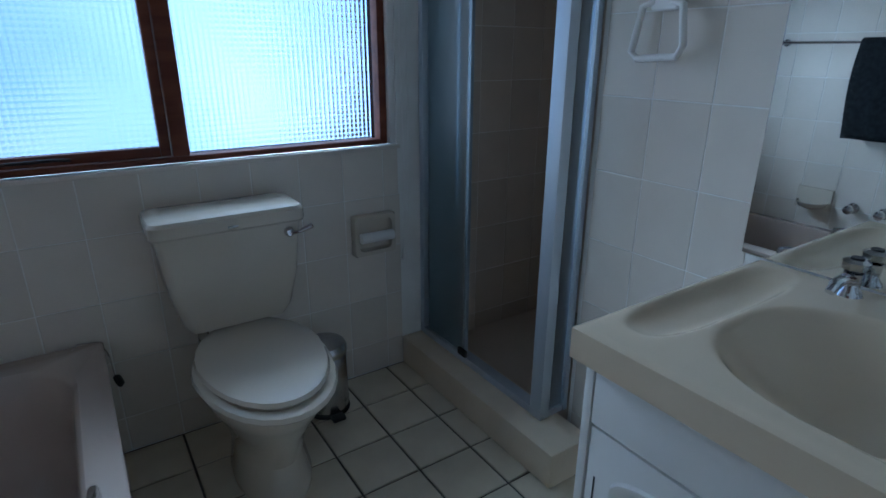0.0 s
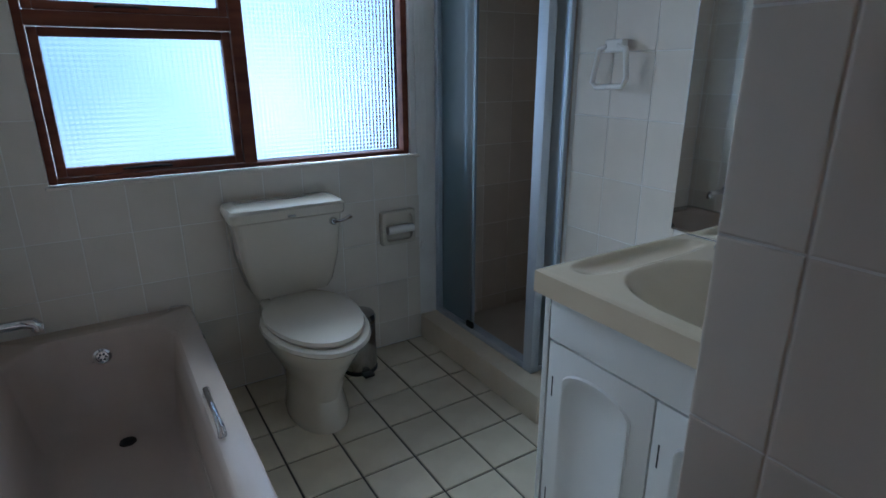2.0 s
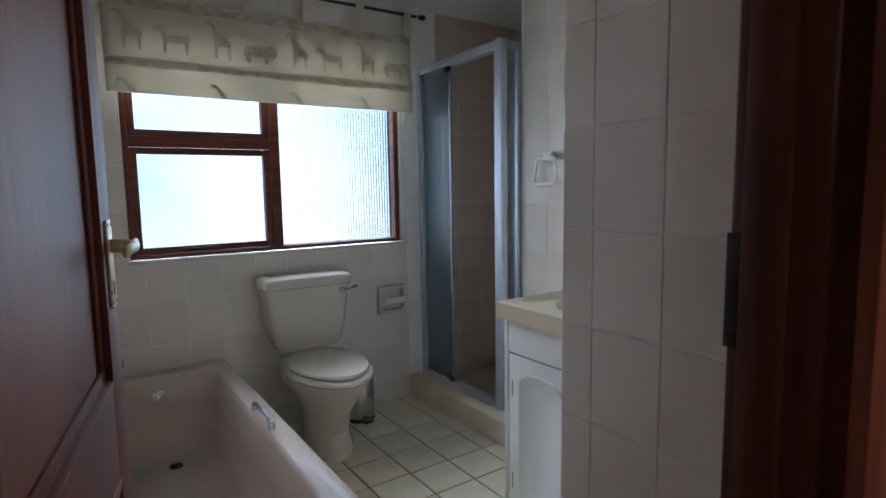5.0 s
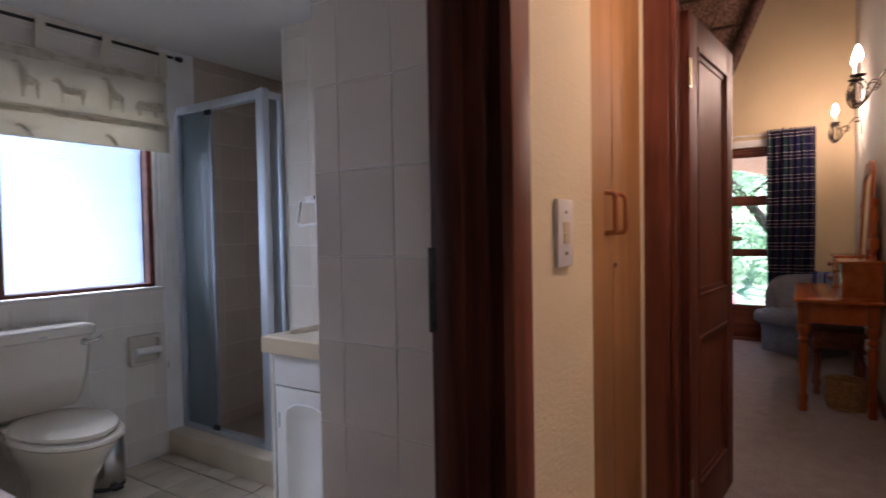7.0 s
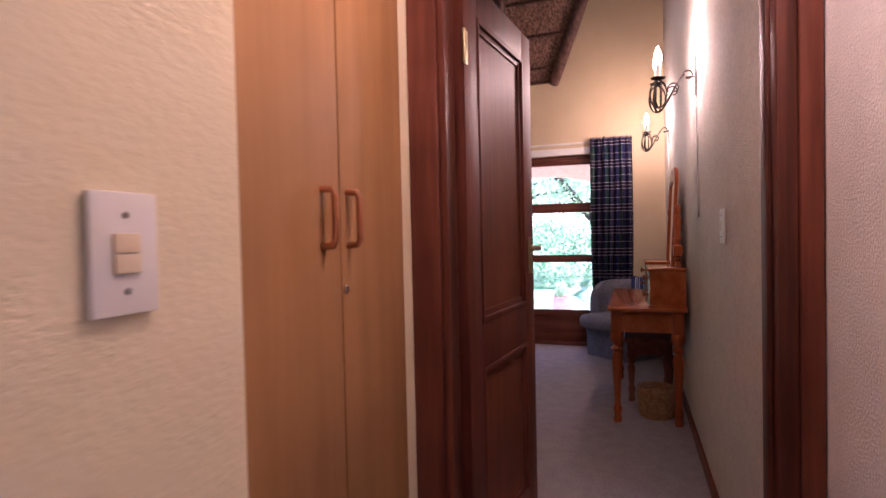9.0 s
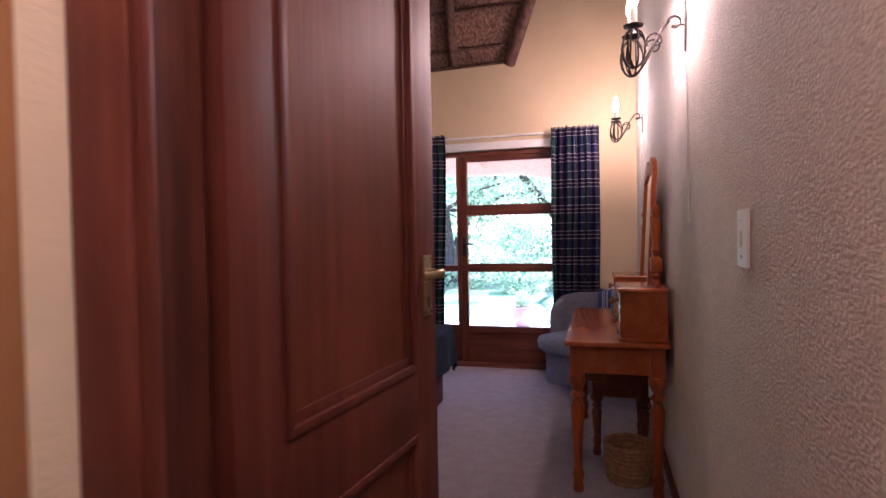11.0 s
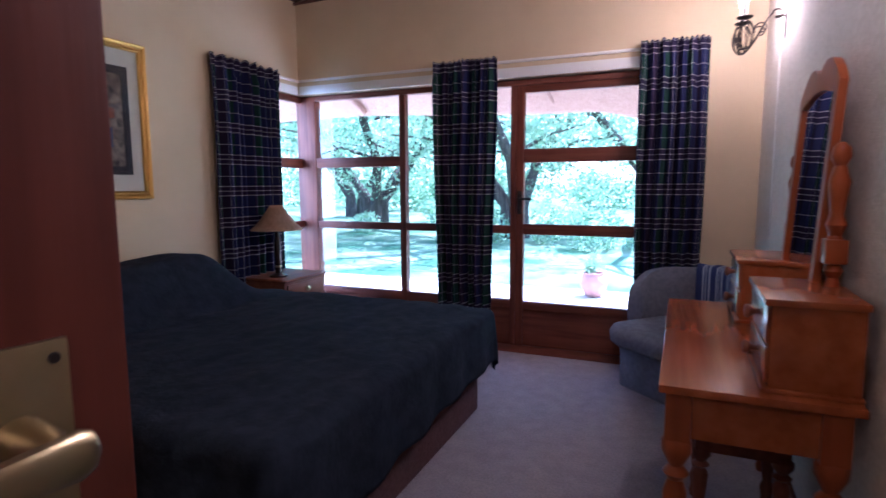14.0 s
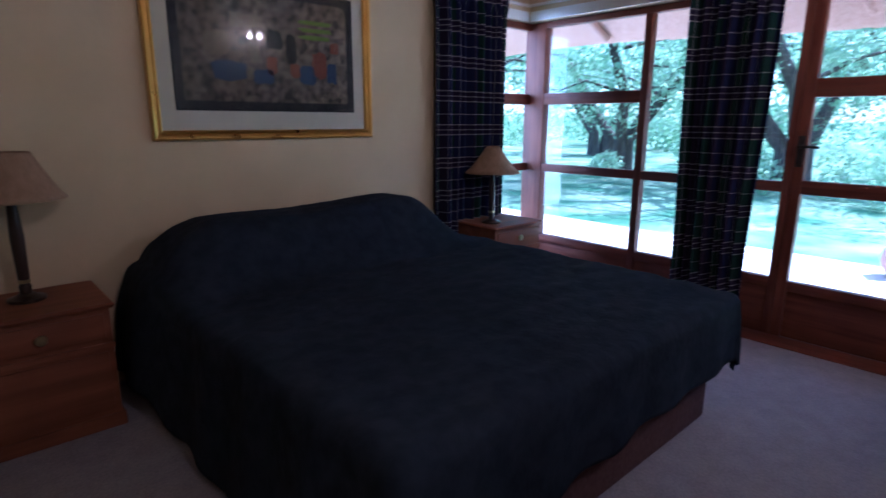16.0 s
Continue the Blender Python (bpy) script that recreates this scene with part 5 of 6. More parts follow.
def dressing_table():
    t = thing("dressing_table", "lacquered pine dressing table with turned legs and small drawers", "dressing table", (4.715, -1.82, 0))
    L, D, H = 0.625, 0.237, 0.748
    bm = B()
    box(bm, (-L, -D, H - 0.024), (L, D, H), 0.006)
    part("tabletop", bm, PINE, t)
    bm = B()
    a, b = L - 0.045, D - 0.035
    for lo, hi in (((-a, b - 0.02, H - 0.16), (a, b, H - 0.0245)), ((-a, -b, H - 0.16), (a, -b + 0.02, H - 0.0245)), ((-a, -b + 0.02, H - 0.16), (-a + 0.02, b - 0.02, H - 0.0245)), ((a - 0.02, -b + 0.02, H - 0.16), (a, b - 0.02, H - 0.0245))):
        box(bm, lo, hi, 0.002)
    part("apron", bm, PINE, t)
    for x in (-a + 0.02, a - 0.02):
        for y in (-b + 0.018, b - 0.018):
            bm = B()
            turned_leg(bm, x, y, H - 0.025, 0.033)
            box(bm, (x - 0.034, y - 0.034, H - 0.17), (x + 0.034, y + 0.034, H - 0.025), 0.004)
            part("leg", bm, PINE_V, t, "turned pine leg")
    for s in (-1, 1):
        x0, x1 = (-L + 0.035, -L + 0.42) if s < 0 else (L - 0.42, L - 0.035)
        bm = B()
        box(bm, (x0 + 0.012, -D + 0.005, H + 0.012), (x1 - 0.012, -0.026, H + 0.23), 0.002)
        body = part("drawer_box", bm, PINE, t)
        bm = B()
        box(bm, (x0, -D, H + 0.23), (x1, -0.008, H + 0.25), 0.006)
        part("box_top", bm, PINE, body)
        bm = B()
        box(bm, (x0, -D, H + 0.0005), (x1, -0.01, H + 0.013), 0.004)
        part("box_foot", bm, PINE, body)
        for z in (0.07, 0.176):
            bm = B()
            box(bm, (x0 + 0.022, -0.026, H + z - 0.049), (x1 - 0.022, -0.017, H + z + 0.049), 0.004)
            dr = part("drawer", bm, PINE, body)
            bm = B()
            lathe(bm, [(0.008, 0), (0.008, 0.012), (0.02, 0.024), (0.018, 0.034), (0.006, 0.037)], ((x0 + x1) / 2, -0.017, H + z), 14, Matrix.Rotation(radians(-90), 4, "X"))
            part("knob", bm, PINE_DARK, dr, "turned wooden knob")
    for x in (-0.325, 0.315):
        bm = B()
        lathe(bm, [(0.024, 0), (0.027, 0.03), (0.015, 0.05), (0.026, 0.075), (0.017, 0.1), (0.02, 0.13), (0.028, 0.21), (0.015, 0.27), (0.026, 0.29), (0.016, 0.31), (0.027, 0.33), (0.027, 0.37), (0.016, 0.39), (0.027, 0.42), (0.017, 0.45), (0.022, 0.49), (0.028, 0.54), (0.015, 0.585), (0.026, 0.61), (0.022, 0.635), (0.008, 0.65)], (x, -D + 0.032, H + 0.005), 16)
        box(bm, (x - 0.028, -D + 0.004, H + 0.315), (x + 0.028, -D + 0.06, H + 0.385), 0.005)
        post = part("mirror_post", bm, PINE_V, t, "turned mirror post")
        bm = B()
        box(bm, (x - 0.012, -D + 0.008, H), (x + 0.012, -D + 0.14, H + 0.05), 0.008)
        part("post_foot", bm, PINE, post)
    tilt = Matrix.Translation((0, -D + 0.055, H + 0.36)) @ Matrix.Rotation(radians(3), 4, "X")
    bm = B()
    w, z0, z1 = 0.28, -0.30, 0.475
    top = [(w * (1 - k / 12 * 2), z1 + 0.05 * abs(math.sin(k / 12 * math.pi * 2)) ** 0.8 + 0.05 * math.sin(k / 12 * math.pi)) for k in range(13)]
    outer = [(-w, z0), (w, z0)] + top
    inner = [(-w + 0.045, z0 + 0.045), (w - 0.045, z0 + 0.045)] + [(p * (w - 0.045) / w, z1 - 0.03 + 0.03 * math.sin((p / w + 1) / 2 * math.pi)) for p, q in top]
    loft(bm, [[tilt @ Vector((p, y, q)) for p, q in r] for r, y in ((inner, -0.012), (outer, -0.012), (outer, 0.012), (inner, 0.012), (inner, -0.002))], False)
    part("mirror_frame", bm, PINE_V, t, "shaped pine mirror frame", 40)
    bm = B()
    bm.faces.new([bm.verts.new(tilt @ Vector((p, 0.002, q))) for p, q in inner])
    part("mirror_glass", bm, MIRROR, t, "tilted mirror", None)
    bm = B()
    bm.faces.new([bm.verts.new(tilt @ Vector((p, -0.011, q))) for p, q in inner])
    part("mirror_back", bm, PINE_V, t, "", None)


dressing_table()


def stool():
    t = thing("stool", "dark-stained wooden stool with turned legs under the table", "stool", (4.79, -1.85, 0))
    bm = B()
    box(bm, (-0.2, -0.175, 0.43), (0.2, 0.175, 0.47), 0.012)
    part("seat", bm, MERANTI_H, t)
    bm = B()
    box(bm, (-0.175, -0.15, 0.34), (0.175, 0.15, 0.43), 0.004)
    part("apron", bm, MERANTI_H, t)
    for x in (-0.15, 0.15):
        for y in (-0.128, 0.128):
            bm = B()
            turned_leg(bm, x, y, 0.43, 0.028)
            part("leg", bm, MERANTI, t)


stool()


def basket():
    t = thing("waste_basket", "brown wicker waste basket on the carpet", "basket", (4.335, -1.88, 0))
    for k in range(9):
        bm = B()
        z = 0.012 + 0.022 * k
        r = 0.1 + 0.0022 * k
        tube(bm, [(r * math.cos(a), r * math.sin(a), z + 0.002 * math.sin(a * 12)) for a in [2 * math.pi * j / 36 for j in range(37)]], 0.012, 8)
        part("coil", bm, WICKER, t)
    bm = B()
    lathe(bm, [(0.085, 0), (0.088, 0.006)], (0, 0, 0), 24)
    part("bottom", bm, WICKER, t)


basket()


def tub_chair():
    t = thing("tub_chair", "blue-grey velour tub chair by the window", "armchair", (6.2, -1.66, 0), 228)
    bm = B()
    loft(bm, [round_rect(-0.275, -0.27, 0.275, 0.25, 0.06, 0.0), round_rect(-0.28, -0.27, 0.28, 0.26, 0.06, 0.2), round_rect(-0.29, -0.28, 0.29, 0.27, 0.07, 0.27)])
    part("plinth", bm, UPHOLSTERY, t, "upholstered plinth")
    bm = B()
    loft(bm, [round_rect(-0.29, -0.33, 0.29, 0.2, 0.12, 0.27), round_rect(-0.32, -0.365, 0.32, 0.22, 0.14, 0.3), round_rect(-0.325, -0.37, 0.325, 0.22, 0.14, 0.36), round_rect(-0.31, -0.35, 0.31, 0.22, 0.13, 0.395), round_rect(-0.26, -0.3, 0.26, 0.2, 0.12, 0.41)])
    part("seat_cushion", bm, UPHOLSTERY, t, "", 60)
    bm = B()
    rings = []
    for k in range(29):
        a = radians(-20 + 220 * k / 28)
        top = 0.735 - 0.10 * max(0, -math.sin(a) + 0.1) - 0.07 * (abs(k - 14) / 14) ** 4
        ca, sa = math.cos(a), math.sin(a)
        ring = []
        for q in range(12):
            b = 2 * math.pi * q / 12
            rr = 0.055 * math.cos(b)
            zz = 0.30 + (top - 0.30) * (0.5 + 0.5 * max(-1, min(1, 1.25 * math.sin(b))))
            ring.append(((0.335 + rr) * ca, 0.02 + (0.335 + rr) * sa * 0.95, zz))
        rings.append(ring)
    loft(bm, rings)
    part("backrest", bm, UPHOLSTERY, t, "rounded wrap-around backrest", 60)
    th = thing("throw", "blue and white striped throw over the chair back", "throw", (6.2, -1.66, 0), 228)
    bm = B()

    def cl(u, v):
        a = radians(38 + 80 * v)
        s = (u - 0.5) * 0.62
        r = 0.335
        z = 0.738 - 0.10 * max(0, 0.1 - math.sin(a)) - 0.07 * (abs(2 - 2 * (math.degrees(a) + 20) / 220 - 1)) ** 4
        if s < -0.07:
            rr, zz = r - 0.062, z - 0.02 - (-0.07 - s)
        elif s > 0.07:
            rr, zz = r + 0.066, z - 0.02 - (s - 0.07)
        else:
            rr, zz = r + s * 0.9, z + 0.008 + 0.012 * math.cos(s / 0.07 * math.pi / 2)
        return (rr * math.cos(a), 0.02 + rr * math.sin(a) * 0.95, zz + 0.004 * math.sin(v * 20))
    sheet(bm, 40, 24, cl, lambda u, v: (v * 0.45, u * 0.6))
    ob = part("cloth", bm, THROW, th, smooth=80)
    so = ob.modifiers.new("thickness", "SOLIDIFY")
    so.thickness, so.offset = 0.006, 1


tub_chair()


def bed():
    x0, x1, y0, y1 = 3.68, 5.525, -0.60, 1.50
    t = thing("bed", "wide bed base with mattress against the wall", "bed", ((x0 + x1) / 2, 0.45, 0))
    cx, cy = (x0 + x1) / 2, 0.45
    bm = B()
    a = (x0 - cx + 0.01, y0 - cy + 0.01, x1 - cx - 0.01, y1 - cy)
    loft(bm, [round_rect(*a, 0.12, 0.012), round_rect(*a, 0.12, 0.30), round_rect(a[0] + 0.015, a[1] + 0.015, a[2] - 0.015, a[3] - 0.015, 0.11, 0.32)])
    part("base", bm, BED_BASE, t, "brown upholstered bed base")
    bm = B()
    box(bm, (x0 - cx, y0 - cy, 0.322), (x1 - cx, y1 - cy, 0.555), 0.05, 4)
    part("mattress", bm, MAT_BOARD, t)
    s = thing("bedspread", "crumpled dark navy bedspread over pillows", "bedspread", (cx, cy, 0))
    bm = B()
    ox, oyf, left = 0.34, 0.33, 0.56
    W, Ln = (x1 - x0) + ox + left, (y1 - y0) + oyf

    def cl(u, v):
        low = oyf + 0.22 * max(0, 0.62 - u) ** 1.2
        a, b = -left + W * u, -low + (Ln - oyf + low) * v
        x, y = x0 + a, y0 + b
        dx = max(0, -a, a - (x1 - x0))
        dy = max(0, -b)
        sx = -1 if a < 0 else 1
        xx, yy = min(max(x, x0), x1), max(y, y0)
        z = 0.575
        p = max(0, min(1, (yy - 0.78) / 0.34))
        p = p * p * (3 - 2 * p)
        bx_ = (xx - x0) / (x1 - x0)
        hump = 0.262 + 0.03 * math.exp(-((bx_ - 0.66) / 0.17) ** 2) + 0.006 * math.sin(bx_ * 9)
        near, far = 1 - min(1, bx_ / 0.16), max(0, min(1, (0.99 - bx_) / 0.24))
        z += hump * p * (0.3 + 0.7 * math.sqrt(1 - near ** 2)) * far * far * (3 - 2 * far) * (1 - 0.25 * max(0, (yy - 1.35) / 0.15))
        wr = 0.01 * noise.noise(Vector((x * 3, y * 3, 0))) + 0.009 * noise.noise(Vector((x * 2 + y * 9, y * 4 - x * 3, 2))) + 0.0035 * noise.noise(Vector((x * 15, y * 15, 5)))
        z += wr
        drop = math.hypot(dx, dy)
        r = 0.045
        if drop > 0:
            fall = max(dx, dy) + 0.2 * min(dx, dy)
            q = min(fall, r * math.pi / 2)
            out, down = r * math.sin(q / r), r * (1 - math.cos(q / r)) + max(0, fall - r * math.pi / 2)
            out += 0.012 * math.sin((x if dy > dx else y) * 17) * min(1, drop * 4) + (0.13 if sx < 0 and dx > 0 else 0.04) * drop
            xx += sx * out * dx / drop
            yy -= out * dy / drop
            z -= down
            if sx < 0 and dx > 0:
                xx -= 0.055 * p * math.sin(min(1, drop / 0.3) * math.pi / 2)
        return (xx - cx, yy - cy, max(0.03, z))
    sheet(bm, 130, 130, cl)
    ob = part("cloth", bm, BEDSPREAD, s, smooth=80)
    so = ob.modifiers.new("thickness", "SOLIDIFY")
    so.thickness, so.offset = 0.006, 1


bed()


def nightstand(at, w, d, h, label):
    t = thing("nightstand", label, "nightstand", at, group="nightstands beside the bed")
    bm = B()
    loft(bm, [round_rect(-w / 2 - 0.015, -d / 2 - 0.02, w / 2 + 0.015, d / 2, 0.012, h - 0.022), round_rect(-w / 2 - 0.02, -d / 2 - 0.025, w / 2 + 0.02, d / 2, 0.015, h - 0.01), round_rect(-w / 2 - 0.012, -d / 2 - 0.017, w / 2 + 0.012, d / 2, 0.012, h)])
    part("top", bm, PINE_DARK, t)
    bm = B()
    box(bm, (-w / 2, -d / 2, 0.06), (w / 2, d / 2 - 0.005, h - 0.0225), 0.003)
    part("body", bm, PINE_DARK, t)
    bm = B()
    box(bm, (-w / 2 - 0.012, -d / 2 - 0.014, 0.0), (w / 2 + 0.012, d / 2 - 0.005, 0.06), 0.006)
    part("plinth", bm, PINE_DARK, t)
    bm = B()
    box(bm, (-w / 2 - 0.006, -d / 2 - 0.012, h - 0.2), (w / 2 + 0.006, -d / 2 - 0.0005, h - 0.175), 0.005)
    part("moulding", bm, PINE_DARK, t)
    bm = B()
    box(bm, (-w / 2 + 0.025, -d / 2 - 0.012, h - 0.155), (w / 2 - 0.025, -d / 2 - 0.0005, h - 0.045), 0.005)
    dr = part("drawer", bm, PINE_DARK, t)
    bm = B()
    lathe(bm, [(0.007, 0), (0.007, 0.008), (0.022, 0.018), (0.018, 0.026), (0.005, 0.028)], (0, -d / 2 - 0.012, h - 0.1), 16, Matrix.Rotation(radians(90), 4, "X"))
    part("knob", bm, BRASS, dr, "dark drawer knob")
    bm = B()
    box(bm, (-w / 2 + 0.025, -d / 2 - 0.01, 0.085), (w / 2 - 0.025, -d / 2 - 0.0005, h - 0.215), 0.005)
    part("door", bm, PINE_DARK, t)


nightstand((3.19, 1.315, 0), 0.5, 0.42, 0.565, "pine nightstand with one drawer against the wall")
nightstand((6.10, 1.31, 0), 0.5, 0.40, 0.58, "pine nightstand with one drawer by the corner window")


def table_lamp(at, stem, shade_low, shade_high, drop, label):
    t = thing("table_lamp", label, "lamp", at, group="bedside lamps")
    bm = B()
    lathe(bm, [(0.07, 0), (0.07, 0.012), (0.045, 0.02), (0.03, 0.03)], (0, 0, 0), 24)
    part("foot", bm, DARK_WOOD, t)
    bm = B()
    lathe(bm, [(0.022, 0.031), (0.024, 0.06), (0.017, 0.075), (0.022, 0.1), (0.026, stem * 0.6), (0.018, stem - 0.03), (0.012, stem)], (0, 0, 0), 20)
    part("stem", bm, DARK_WOOD, t)
    bm = B()
    lathe(bm, [(0.024, 0.076), (0.024, 0.09)], (0, 0, 0), 20)
    part("collar", bm, BRASS, t, "thin metal collar")
    bm = B()
    n = 64
    rings = []
    for k in range(9):
        q = k / 8
        r = shade_low + (shade_high - shade_low) * (q ** 0.8)
        rings.append([((r + 0.0016 * (-1) ** j) * math.cos(2 * math.pi * j / n), (r + 0.0016 * (-1) ** j) * math.sin(2 * math.pi * j / n), stem - 0.02 + drop * q) for j in range(n)])
    loft(bm, rings, False)
    ob = part("shade", bm, SHADE, t, "tan pleated shade")
    so = ob.modifiers.new("thickness", "SOLIDIFY")
    so.thickness = 0.002


table_lamp((3.19, 1.36, 0.565), 0.45, 0.2, 0.09, 0.19, "table lamp with dark turned stem and tan shade")
table_lamp((5.98, 1.27, 0.58), 0.39, 0.2, 0.045, 0.19, "table lamp with dark turned stem and conical tan shade")


def curtain(name, label, a, b, z0, z1, inward, folds, seed):
    """A pleated curtain hung from a to b (plan points), billowing to the side of inward."""
    a, b, nrm = Vector((*a, 0)), Vector((*b, 0)), Vector((*inward, 0))
    mid = (a + b) / 2
    t = thing(name, label, "curtain", (mid.x, mid.y, z0), group="plaid curtains")
    L = (b - a).length
    d = (b - a).normalized()
    bm = B()
    nu, nv = folds * 14, 44

    def f(u, v):
        z = (z1 - z0) * v
        w = u + 0.045 * noise.noise(Vector((u * folds * 0.45, seed * 7, 0.4 * v)))
        ph = w * folds * 2 * math.pi + 0.4 * math.sin(v * 3 + seed) * (1 - v)
        low = 1 - v
        off = (0.03 + 0.012 * low + 0.012 * noise.noise(Vector((u * 6, seed, 0)))) * math.sin(ph) + 0.018 * math.sin(ph * 0.37 + seed + low)
        if v > 0.95:
            off = off * 0.6 + 0.009 * math.sin(ph * 2.3 + seed)
        s = (u - 0.5) * L * (1 - 0.09 * low - 0.04 * math.sin(math.pi * v)) + 0.012 * math.sin(5 * v + seed + 3 * u)
        top = (0.016 * noise.noise(Vector((u * 22, seed, 0))) + 0.008 * math.sin(ph * 2)) if v == 1 else 0
        hem = 0.01 * math.sin(ph) * max(0, 1 - v * 12)
        p = d * s + nrm * (0.045 + off)
        return (p.x, p.y, z + top + hem)
    sheet(bm, nu, nv, f, lambda u, v: (u * L * 1.9, v * (z1 - z0)))
    ob = part("cloth", bm, PLAID, t, smooth=80)
    so = ob.modifiers.new("thickness", "SOLIDIFY")
    so.thickness = 0.003


curtain("curtain", "dark navy plaid curtain drawn aside at the window middle", (6.65, 0.195), (6.65, -0.31), 0.02, 2.235, (-1, 0), 7, 1.0)
curtain("curtain", "dark navy plaid curtain drawn aside beside the garden door", (6.65, -1.32), (6.65, -1.765), 0.02, 2.238, (-1, 0), 7, 2.2)
curtain("curtain", "dark navy plaid curtain hanging beside the bed", (5.60, 1.545), (6.40, 1.545), 0.02, 2.235, (0, -1), 9, 3.1)
bm = B()
box(bm, (6.655, -1.69, 2.195), (6.679, 1.53, 2.215), 0.004)
box(bm, (5.68, 1.535, 2.195), (6.68, 1.559, 2.215), 0.004)
structure("curtain_rail", bm, PLASTIC, "white curtain track", 35)
bm = B()
box(bm, (6.668, -1.68, 2.088), (6.6795, 1.54, 2.16), 0.003)
box(bm, (5.70, 1.545, 2.088), (6.665, 1.5595, 2.16), 0.003)
structure("trim", bm, WHITE_PAINT, "white painted board under the curtain track", 35)


def picture():
    x0, x1, z0, z1, y = 3.80, 5.11, 1.212, 2.165, 1.558
    t = thing("framed_picture", "dark woven artwork in a gilt frame with pale mount", "picture", ((x0 + x1) / 2, y, (z0 + z1) / 2))
    w, h = (x1 - x0) / 2, (z1 - z0) / 2

    def rect(k, d):
        return [(-w + k, d, -h + k), (w - k, d, -h + k), (w - k, d, h - k), (-w + k, d, h - k)]
    bm = B()
    loft(bm, [rect(0, 0), rect(0, -0.03), rect(0.008, -0.04), rect(0.02, -0.036), rect(0.03, -0.026), rect(0.04, -0.03), rect(0.048, -0.024), rect(0.05, -0.008)], False)
    part("frame", bm, GOLD, t, "gilt moulded frame", 25)
    bm = B()
    bm.faces.new([bm.verts.new(p) for p in rect(0.045, -0.010)])
    part("mount", bm, MAT_BOARD, t, "pale mount", None)
    m = material("woven_art", (0.045, 0.032, 0.032), 0.9, colour2=(0.21, 0.155, 0.12), scale=26, detail=9, bump=0.001, bump_scale=200, mottling=0.4)
    bm = B()
    box(bm, (-w + 0.125, -0.0135, -h + 0.15), (w - 0.125, -0.0105, h - 0.15))
    part("artwork", bm, m, t, "dark woven artwork", None)
    ink = material("dark_border", (0.014, 0.012, 0.018), 0.9, colour2=(0.03, 0.026, 0.03), scale=30)
    a, b = w - 0.125, h - 0.15
    bm = B()
    for lo, hi in (((-a, -0.0155, -b), (a, -0.0137, -b + 0.05)), ((-a, -0.0155, b - 0.05), (a, -0.0137, b)), ((-a, -0.0155, -b + 0.05), (-a + 0.045, -0.0137, b - 0.05)), ((a - 0.045, -0.0155, -b + 0.05), (a, -0.0137, b - 0.05))):
        box(bm, lo, hi)
    part("border", bm, ink, t, "", None)
    rng = random.Random(11)
    cols = [material("thread_" + n, c, 0.9, colour2=tuple(q * 1.4 for q in c), scale=60, detail=6) for n, c in (("blue", (0.028, 0.042, 0.095)), ("rust", (0.16, 0.045, 0.025)), ("olive", (0.1, 0.15, 0.02)), ("sand", (0.13, 0.1, 0.07)), ("black", (0.012, 0.012, 0.014)))]
    spots = [(0.28, 0.17, 0.1, 0.012, 2), (0.28, 0.13, 0.1, 0.012, 2), (0.28, 0.09, 0.1, 0.012, 2), (0.30, -0.06, 0.05, 0.07, 1), (0.38, -0.1, 0.035, 0.06, 0), (0.22, -0.12, 0.05, 0.05, 0), (0.02, 0.06, 0.05, 0.05, 4), (0.0, -0.08, 0.03, 0.05, 1), (-0.05, -0.14, 0.06, 0.04, 0), (-0.24, -0.12, 0.09, 0.05, 0), (-0.3, 0.02, 0.07, 0.06, 3), (-0.15, 0.14, 0.08, 0.04, 3), (0.12, 0.02, 0.03, 0.08, 4), (0.14, -0.1, 0.03, 0.04, 1), (-0.1, 0.0, 0.03, 0.07, 3), (0.4, 0.04, 0.03, 0.03, 1)]
    for x, z, sx, sz, c in spots:
        bm = B()
        ring = [(x + sx * (1 if math.cos(q) > 0 else -1) * abs(math.cos(q)) ** 0.5 * (1 + 0.15 * rng.uniform(-1, 1)), z + sz * (1 if math.sin(q) > 0 else -1) * abs(math.sin(q)) ** 0.5 * (1 + 0.15 * rng.uniform(-1, 1))) for q in [2 * math.pi * k / 16 for k in range(16)]]
        bm.faces.new([bm.verts.new((p, -0.0142, q)) for p, q in ring])
        part("patch", bm, cols[c], t, "", None)
    bm = B()
    bm.faces.new([bm.verts.new(p) for p in rect(0.045, -0.019)])
    part("glazing", bm, PICTURE_GLASS, t, "clear picture glass", None)


picture()
bm = B()
tube(bm, [(6.045, -2.074, 2.05), (6.05, -2.074, 1.6), (6.04, -2.074, 1.0)], 0.003, 6)
cab = thing("cable", "thin lamp cable down the roughcast wall", "cable", (0, 0, 0))
part("wire", bm, PLASTIC, cab)
bm = B()
tube(bm, [(3.72, -2.074, 2.0), (3.66, -2.074, 1.7), (3.64, -2.074, 1.3)], 0.003, 6)
cab = thing("cable", "thin lamp cable down the roughcast wall", "cable", (0, 0, 0))
part("wire", bm, PLASTIC, cab)


